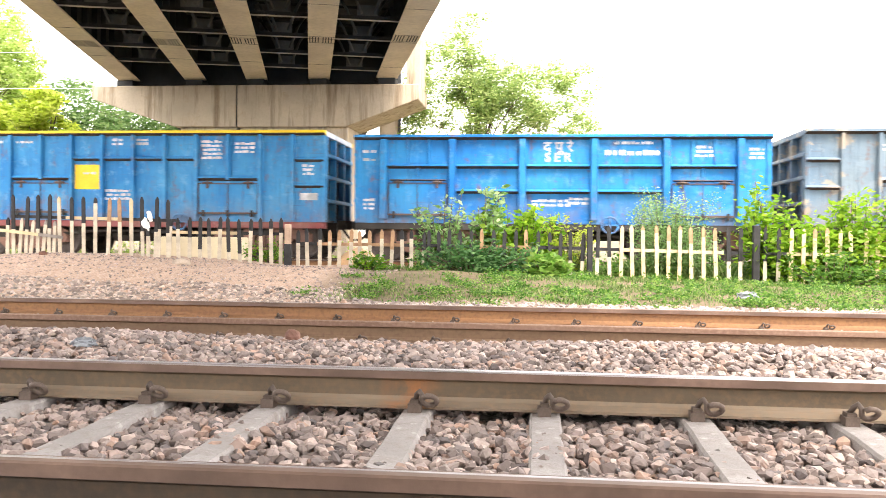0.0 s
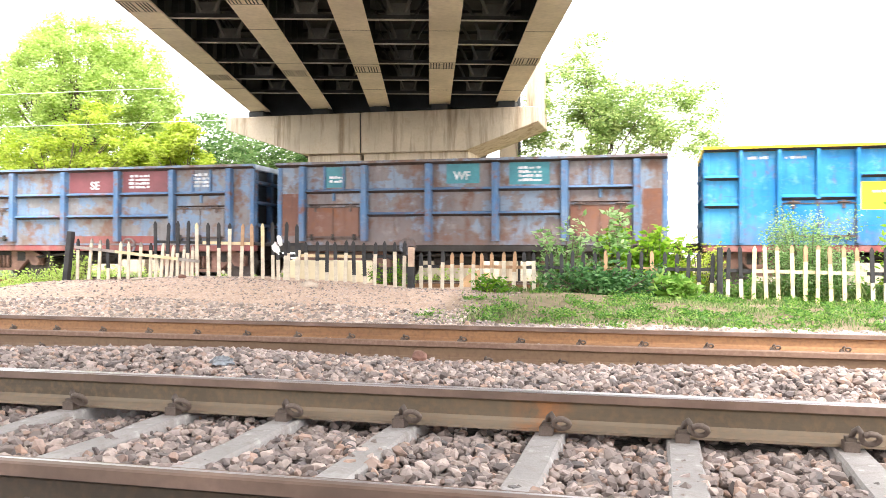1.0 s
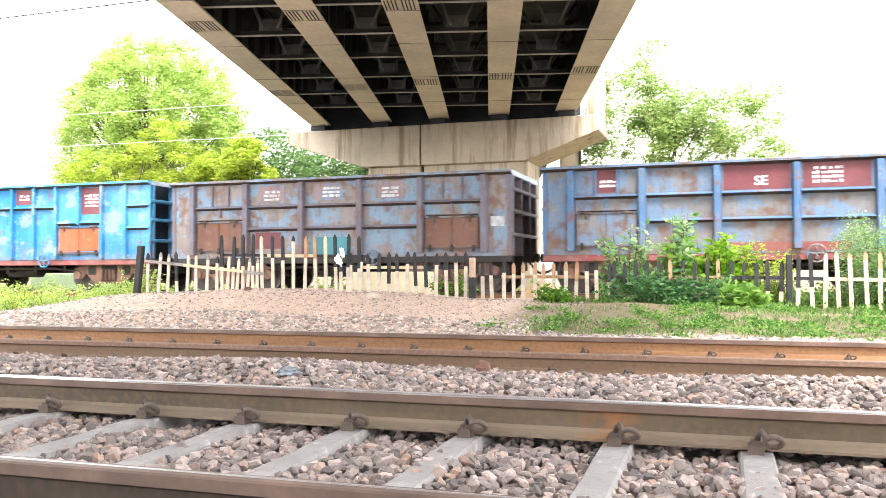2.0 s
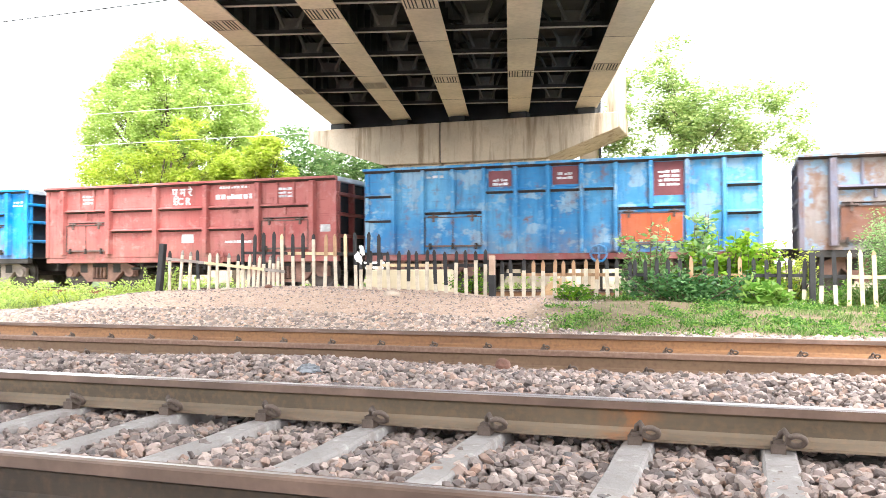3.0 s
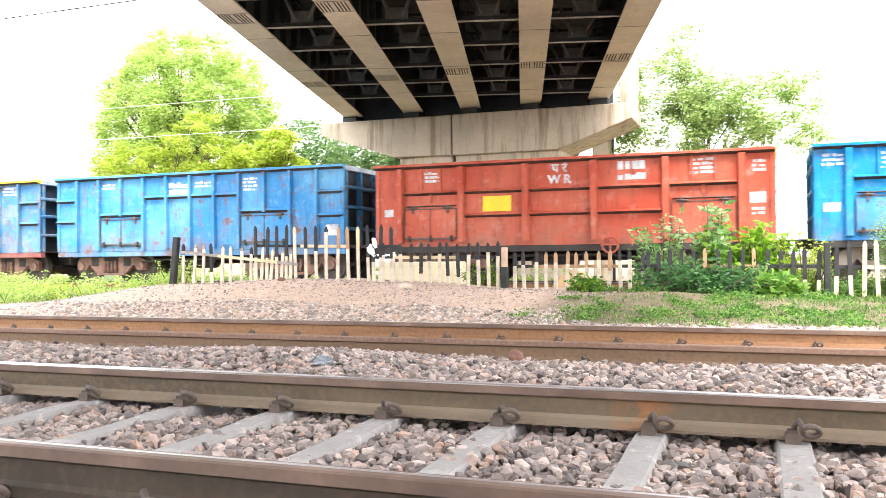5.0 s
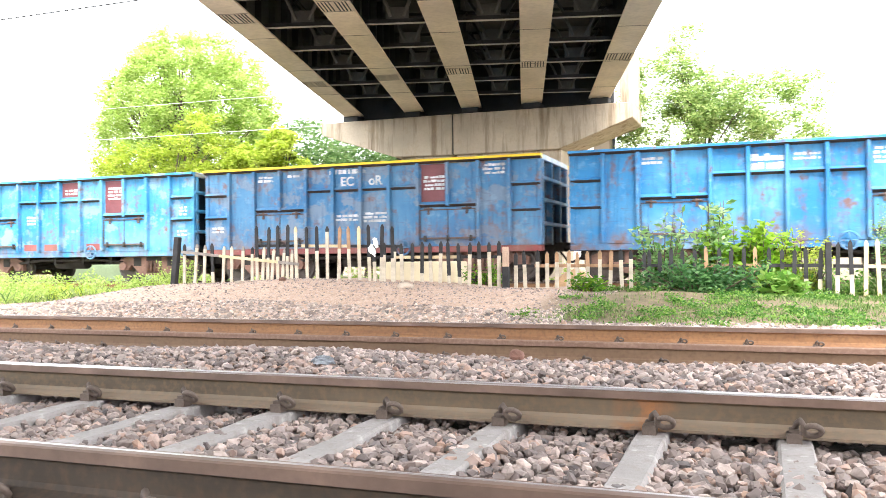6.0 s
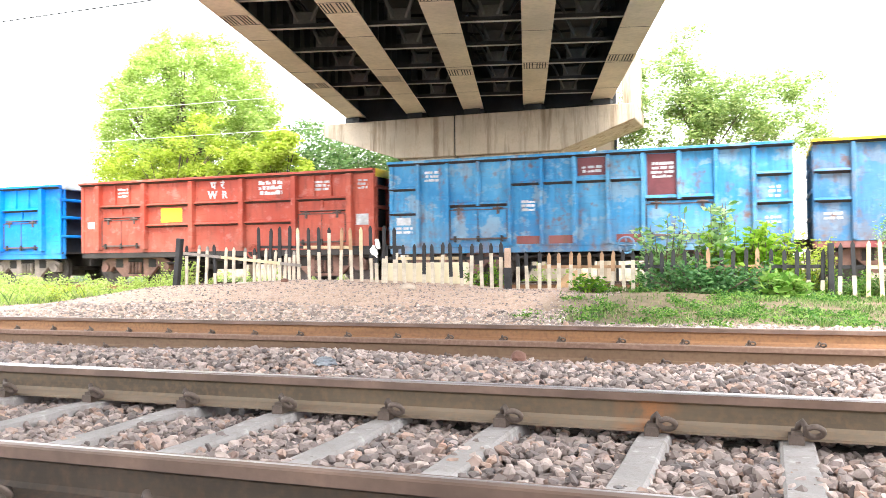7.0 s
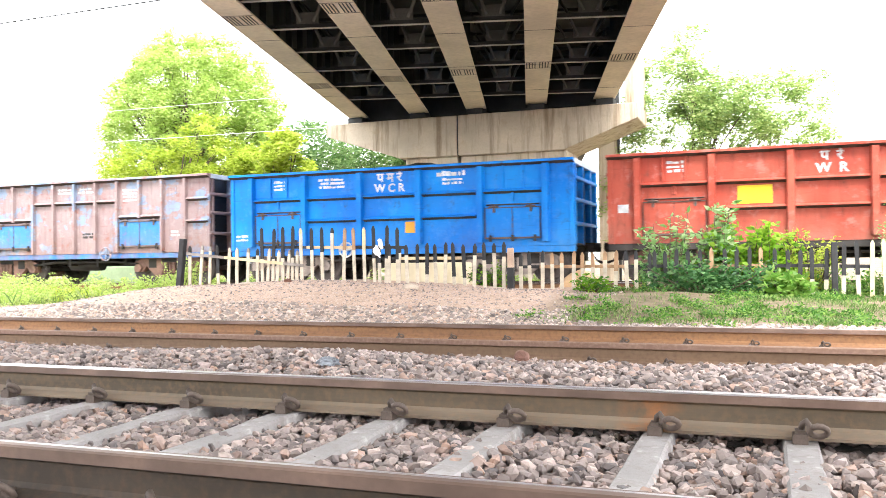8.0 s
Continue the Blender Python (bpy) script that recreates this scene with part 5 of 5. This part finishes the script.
def bush(label, x, y, stems, leaf, mat, seed, per=70, wide=0.35, stem=1.0):
    """Stems that fan out from one root, each with leaves along its upper part."""
    rs = np.random.RandomState(seed)
    z = float(ground_z(x, y)) - 0.03
    b = thing("bush", label, "bush", pose(x, y, z))
    pts = []
    for dx, dy, h in stems:
        bm = bmesh.new()
        p = [(dx * 0.25, dy * 0.25, 0), (dx * 0.6, dy * 0.6, h * 0.45), (dx * 0.9, dy * 0.9, h * 0.8), (dx, dy, h)]
        tube(bm, p, [0.014 * stem, 0.011 * stem, 0.008 * stem, 0.004 * stem], 5)
        part("stem", bm, BARK, b)
        for i in range(per):
            s = rs.uniform(0.12, 1.0)
            q = np.array([np.interp(s, (0, 0.45, 0.8, 1), [c[k] for c in p]) for k in range(3)])
            pts.append(q + rs.normal(size=3) * wide * (0.12 + 0.3 * (1 - s)) * np.array([1, 1, 0.8]))
    ob = part("foliage", leaf_cloud("foliage", np.array(pts), leaf, mat, seed + 1, 0.1), None, b)
    ob["kind"] = "stuff"
    return b


def fan(rs, n, spread, h0, h1):
    return [(rs.uniform(-spread, spread), rs.uniform(-0.3, 0.3), rs.uniform(h0, h1)) for _ in range(n)]


R_ = np.random.RandomState(21)
bush("leafy grey-green bush growing through the picket fence", -1.72, 16.35, fan(R_, 13, 0.5, 0.6, 1.55), (0.06, 0.12), LEAF_GLAUCOUS, 31, 46)
bush("tall pale-leaved shrub at the fence", -0.85, 16.3, fan(R_, 11, 0.36, 0.9, 1.78), (0.07, 0.13), LEAF_GLAUCOUS, 33, 48)
bush("bright yellow-green shrub tangled in the fence", -0.4, 16.4, fan(R_, 22, 0.6, 0.6, 1.45), (0.06, 0.125), LEAF_LIME, 34, 64)
bush("mid-green shrub tangled behind the picket fence", -0.9, 16.6, fan(R_, 30, 1.2, 0.35, 1.0), (0.05, 0.11), LEAF_BUSH, 36, 60)
bush("dense dark green bush before the fence", -0.95, 15.6, fan(R_, 34, 1.15, 0.15, 0.62), (0.045, 0.095), LEAF_BLUE, 35, 64)
bush("low broad-leaved bush before the fence", 0.1, 16.35, fan(R_, 20, 0.45, 0.4, 1.25), (0.06, 0.12), LEAF_LIME, 37, 64)
bush("broad-leaved weed at the foot of the fence", 0.35, 15.5, fan(R_, 12, 0.35, 0.15, 0.45), (0.08, 0.15), LEAF_PALE, 38, 40)
bush("small green bush at the fence's foot", -2.95, 15.4, fan(R_, 9, 0.35, 0.15, 0.35), (0.04, 0.08), LEAF_BUSH, 39, 50)
bush("feathery pale green shrub behind the fence", 2.65, 16.5, fan(R_, 40, 0.75, 0.6, 1.75), (0.022, 0.045), LEAF_GLAUCOUS, 41, 330, 0.6, 0.4)
bush("pale green weed behind the fence", 0.75, 16.5, fan(R_, 20, 0.5, 0.6, 1.2), (0.03, 0.06), LEAF_YELLOW, 43, 90)
bush("bright green shrub with long shoots", 4.8, 16.4, fan(R_, 26, 0.9, 0.6, 2.0), (0.06, 0.12), LEAF_LIME, 45, 110, 0.75)
bush("dense shrub spilling over the fence", 5.9, 16.3, fan(R_, 26, 1.0, 0.5, 1.7), (0.06, 0.12), LEAF_LIME, 47, 120, 0.8)
bush("dense shrub at the edge of the grass", 7.4, 16.1, fan(R_, 24, 1.0, 0.5, 1.6), (0.06, 0.12), LEAF_BUSH, 49, 120, 0.8)
bush("low green shrub before the cream fence", 5.4, 15.7, fan(R_, 18, 0.9, 0.15, 0.6), (0.04, 0.09), LEAF_WEED, 50, 70)
bush("weedy shrub behind the end of the fence", -13.3, 17.2, fan(R_, 14, 0.7, 0.3, 0.9), (0.03, 0.07), LEAF_GREEN, 51, 90)
bush("yellow-green weedy bush beside the ballast", -17.2, 17.6, fan(R_, 18, 1.1, 0.2, 0.5), (0.03, 0.06), LEAF_YELLOW, 57, 90)
bush("weeds beside the freight track", -15.6, 19.3, fan(R_, 16, 0.9, 0.3, 0.75), (0.03, 0.07), LEAF_GREEN, 53, 90)
bush("green weeds behind the fence", -5.4, 17.0, fan(R_, 9, 0.5, 0.25, 0.55), (0.03, 0.07), LEAF_BUSH, 55, 60)


def grass(name, label, n, xr, yr, h, seed, mask=None, mat=None):
    rs = np.random.RandomState(seed)
    x, y = rs.uniform(*xr, n), rs.uniform(*yr, n)
    keep = np.ones(n, bool) if mask is None else mask(x, y, rs)
    x, y = x[keep], y[keep]
    n = len(x)
    z = ground_z(x, y) - 0.01
    hh = rs.uniform(h[0], h[1], n) * (0.6 + 0.4 * np.sin(x * 3.1 + y) * np.sin(y * 2.3 - x) + 0.3)
    a_ = rs.uniform(0, 6.28, n)
    w = 0.006 + 0.005 * rs.rand(n)
    dx, dy = np.cos(a_), np.sin(a_)
    lean = rs.uniform(0.1, 0.8, n) * hh
    p0 = np.stack([x - dy * w, y + dx * w, z], -1)
    p1 = np.stack([x + dy * w, y - dx * w, z], -1)
    p2 = np.stack([x + dx * lean * 0.4 + dy * w * 0.7, y + dy * lean * 0.4 - dx * w * 0.7, z + hh * 0.6], -1)
    p3 = np.stack([x + dx * lean, y + dy * lean, z + hh], -1)
    v = np.stack([p0, p1, p2, p3], 1).reshape(-1, 3)
    f = (np.array([(0, 1, 2), (0, 2, 3)])[None] + 4 * np.arange(n)[:, None, None]).reshape(-1, 3)
    me = bpy.data.meshes.new(name)
    me.from_pydata(v.tolist(), [], f.tolist())
    me.materials.append(mat or GRASS)
    tagged(new(name, me), label, "grass", kind="stuff")


def right_edge(x, y, rs):
    bare = np.sin(x * 1.9 + 1.0) * np.sin(y * 2.4 + x) + 0.35 * np.sin(x * 5.3 - y * 3.1) + rs.normal(size=len(x)) * 0.25
    edge = 11.3 + 0.5 * smooth(-1.6, -3.4, x) + 0.25 * np.sin(x * 2.7) + rs.normal(size=len(x)) * 0.15
    earth = (y > 13.3 + 0.4 * np.sin(x * 4.1)) & (y < 15.7) & (x < -0.6 + 0.35 * np.sin(y * 2.1)) & (rs.rand(len(x)) < 0.88)
    clump = np.sin(x * 3.7 + y * 1.3) * np.sin(y * 3.3 - x * 1.9) + rs.normal(size=len(x)) * 0.35
    return (y > edge) & (bare < 0.62) & (clump > -0.6) & ~earth & (x > -3.0 - 0.4 * smooth(12.6, 11.4, y) + 0.35 * np.sin(y * 3))


def left_edge(x, y, rs):
    return x < -16.4 - 0.5 * np.sin(y * 1.3) + (y - 15) * 0.55 + rs.normal(size=len(x)) * 0.3


def left_clumps(x, y, rs):
    c = np.sin(x * 1.7 + y * 0.9) * np.sin(y * 1.9 - x * 0.7) + rs.normal(size=len(x)) * 0.3
    return left_edge(x, y, rs) & (c > 0.0)


grass("grass_verge", "green grass verge between ballast and picket fence", 60000, (-4.0, 10.0), (10.8, 17.2), (0.02, 0.085), 61, right_edge)
grass("tall_grass", "taller weeds along the picket fence", 11000, (0.5, 10.0), (16.15, 17.8), (0.1, 0.38), 63)
grass("grass_patch", "sunlit rough grass beside the mound", 7000, (-27.0, -12.0), (14.6, 20.4), (0.06, 0.35), 65, left_edge)
grass("far_grass", "grass beyond the freight track", 16000, (-40.0, -8.0), (25.0, 34.0), (0.1, 0.45), 67)



def weeds(label, n, xr, yr, h, size, mat, seed, mask=None):
    """Low broad-leaved weeds in tufts."""
    rs = np.random.RandomState(seed)
    k = n // 26
    cx, cy = rs.uniform(*xr, k), rs.uniform(*yr, k)
    if mask is not None:
        keep = mask(cx, cy, rs)
        cx, cy = cx[keep], cy[keep]
    j = rs.randint(0, len(cx), n)
    tall = rs.uniform(h[0], h[1], len(cx))
    x, y = cx[j] + rs.normal(size=n) * 0.07, cy[j] + rs.normal(size=n) * 0.07
    z = ground_z(x, y) + rs.uniform(0.0, 1.0, n) * tall[j]
    me = leaf_cloud("weeds", np.stack([x, y, z], -1), size, mat, seed + 1, -0.1)
    tagged(new("weeds", me), label, "weeds", kind="stuff")


weeds("low broad-leaved green weeds on the verge", 24000, (-4.2, 9.5), (11.0, 15.8), (0.02, 0.14), (0.02, 0.045), LEAF_WEED, 71, right_edge)
weeds("taller leafy weeds along the fence", 18000, (-2.4, 9.5), (16.1, 18.4), (0.1, 0.5), (0.03, 0.07), LEAF_WEED, 73)
weeds("sunlit yellowish weeds beside the freight track", 24000, (-26.0, -12.6), (15.4, 20.3), (0.12, 0.75), (0.03, 0.07), LEAF_GREEN, 75, left_clumps)
weeds("green weeds beyond the freight track", 14000, (-40.0, -6.0), (25.0, 31.0), (0.2, 0.9), (0.05, 0.1), LEAF_GREEN, 77)

# ---- small things ----


def wire(label, a_, b_, r, mat, sag):
    bm = bmesh.new()
    pts = []
    for i in range(25):
        s = i / 24
        pts.append((a_[0] + (b_[0] - a_[0]) * s, a_[1] + (b_[1] - a_[1]) * s, a_[2] + (b_[2] - a_[2]) * s - sag * 4 * s * (1 - s)))
    tube(bm, pts, r, 5)
    solid("overhead_wire", bm, mat, label, "wire", kind="structure")


wire("thin dark overhead wire", (-60.0, 19.0, 7.75), (60.0, 19.0, 7.85), 0.017, WIRE, 0.0)
wire("pale overhead wire before the trees", (-100.0, 37.0, 9.72), (-3.0, 37.0, 8.72), 0.013, WIRE_PALE, 0.1)
wire("pale overhead wire before the trees", (-100.0, 37.0, 8.0), (-3.0, 37.0, 7.08), 0.013, WIRE_PALE, 0.1)


def rock(x, y, s, label, mat, seed, z=None):
    rs = random.Random(seed)
    bm = bmesh.new()
    bmesh.ops.create_icosphere(bm, subdivisions=2, radius=1)
    for v in bm.verts:
        k = 1 + 0.22 * noise.noise(v.co * 1.6 + Vector((seed, 0, 0))) + rs.uniform(-0.04, 0.04)
        v.co = Vector((v.co.x * s[0] * k, v.co.y * s[1] * k, max(v.co.z, -0.6) * s[2] * k))
    solid("rock", bm, mat, label, "rock", pose(x, y, float(ground_z(x, y)) + s[2] * 0.35 if z is None else z, 0, 0, rs.uniform(0, 180)))


PALE_ROCK = plain("pale_rock", (0.46, 0.38, 0.31), 0.9, 0, 0.25, 9, 0.4)
RED_ROCK = plain("red_rock", (0.19, 0.095, 0.07), 0.9, 0, 0.25, 14, 0.4)
rock(-6.1, 14.4, (0.16, 0.1, 0.08), "pale squarish stone lying on the earth mound", PALE_ROCK, 1)
rock(-9.6, 14.4, (0.14, 0.1, 0.04), "flat pale stone lying on the mound", PALE_ROCK, 2)
rock(-8.9, 14.8, (0.12, 0.08, 0.05), "brown stone lying on the mound", RED_ROCK, 3)
rock(-1.77, 6.35, (0.085, 0.06, 0.05), "rounded red-brown stone lying on the ballast", RED_ROCK, 4, -0.15)
solid("concrete_block", cbox(-8.3, -6.45, 18.4, 19.0, -0.4, 0.56, 0.03), PALE_WALL, "low pale concrete block behind the fence", "block")
solid("concrete_block", cbox(-26.0, -21.8, 27.0, 27.4, -0.5, 0.55, 0.03), plain("greenish_wall", (0.28, 0.36, 0.22), 0.9, 0, 0.2, 2), "low pale greenish wall beyond the track", "block")
rock(-3.7, 18.0, (0.6, 0.4, 0.45), "heap of pale orange sand behind the fence", plain("sand", (0.55, 0.36, 0.2), 0.95, 0, 0.2, 8, 0.3), 7)


def plastic(x, y, z, s, label, seed):
    """A crumpled plastic bag: a creased, flattened lump."""
    bm = bmesh.new()
    bmesh.ops.create_icosphere(bm, subdivisions=3, radius=1)
    for v in bm.verts:
        k = 0.75 + 0.6 * abs(noise.noise(v.co * 2.3 + Vector((seed, seed, 0)))) + 0.25 * noise.noise(v.co * 6)
        v.co = Vector((v.co.x * s * k, v.co.y * s * 0.6 * k, max(v.co.z, -0.35) * s * 0.5 * k))
    solid("plastic_bag", bm, plain("blue_plastic", (0.2, 0.22, 0.25), 0.4, 0, 0.5, 12), label, "plastic bag", pose(x, y, z))


plastic(-3.0, 5.55, -0.14, 0.1, "crumpled grey-blue plastic bag lying on the ballast", 2)
plastic(3.05, 12.4, float(ground_z(3.05, 12.4)) + 0.05, 0.16, "crumpled blue plastic sheet lying in the grass", 5)


def single_stones():
    """The stones nearest to the camera, each an object on one of eight shared meshes."""
    kinds = [stones_mesh("stone", 1, (0, 0), (0, 0), lambda x, y, rs: np.zeros(1), (0.05, 0.078), 200 + i, STONE_ONE) for i in range(8)]
    rs = random.Random(5)
    for i in range(300):
        x, y = rs.uniform(-2.6, 1.3), rs.uniform(2.3, 3.8)
        part("stone", kinds[i % 8], None, NEAR_BED, at=pose(x, y, -0.228 + rs.uniform(-0.012, 0.008), rs.uniform(-25, 25), rs.uniform(-25, 25), rs.uniform(0, 360)))


single_stones()

# ---- movement ----
SPEED, WHEEL_R = 16.18, 0.5


def motions():
    times = [0.5 * i for i in range(17)]
    for w, x in WAGONS:
        walk(w, [(t, pose(x + SPEED * t, YT, 0)) for t in times])
    for ob in scene.collection.objects:
        if ob.name.startswith("coal_load"):
            walk(ob, [(t, pose(LEFT_ENDS[14] + 5.0 + SPEED * t, YT, 0)) for t in times])
    turn = math.degrees(SPEED / FPS / WHEEL_R)
    for ws, x in WHEELS:
        walk(ws, [(i / FPS, pose(x, 0, 0.5, 0, turn * i, 0)) for i in range(8 * FPS + 1)])


motions()
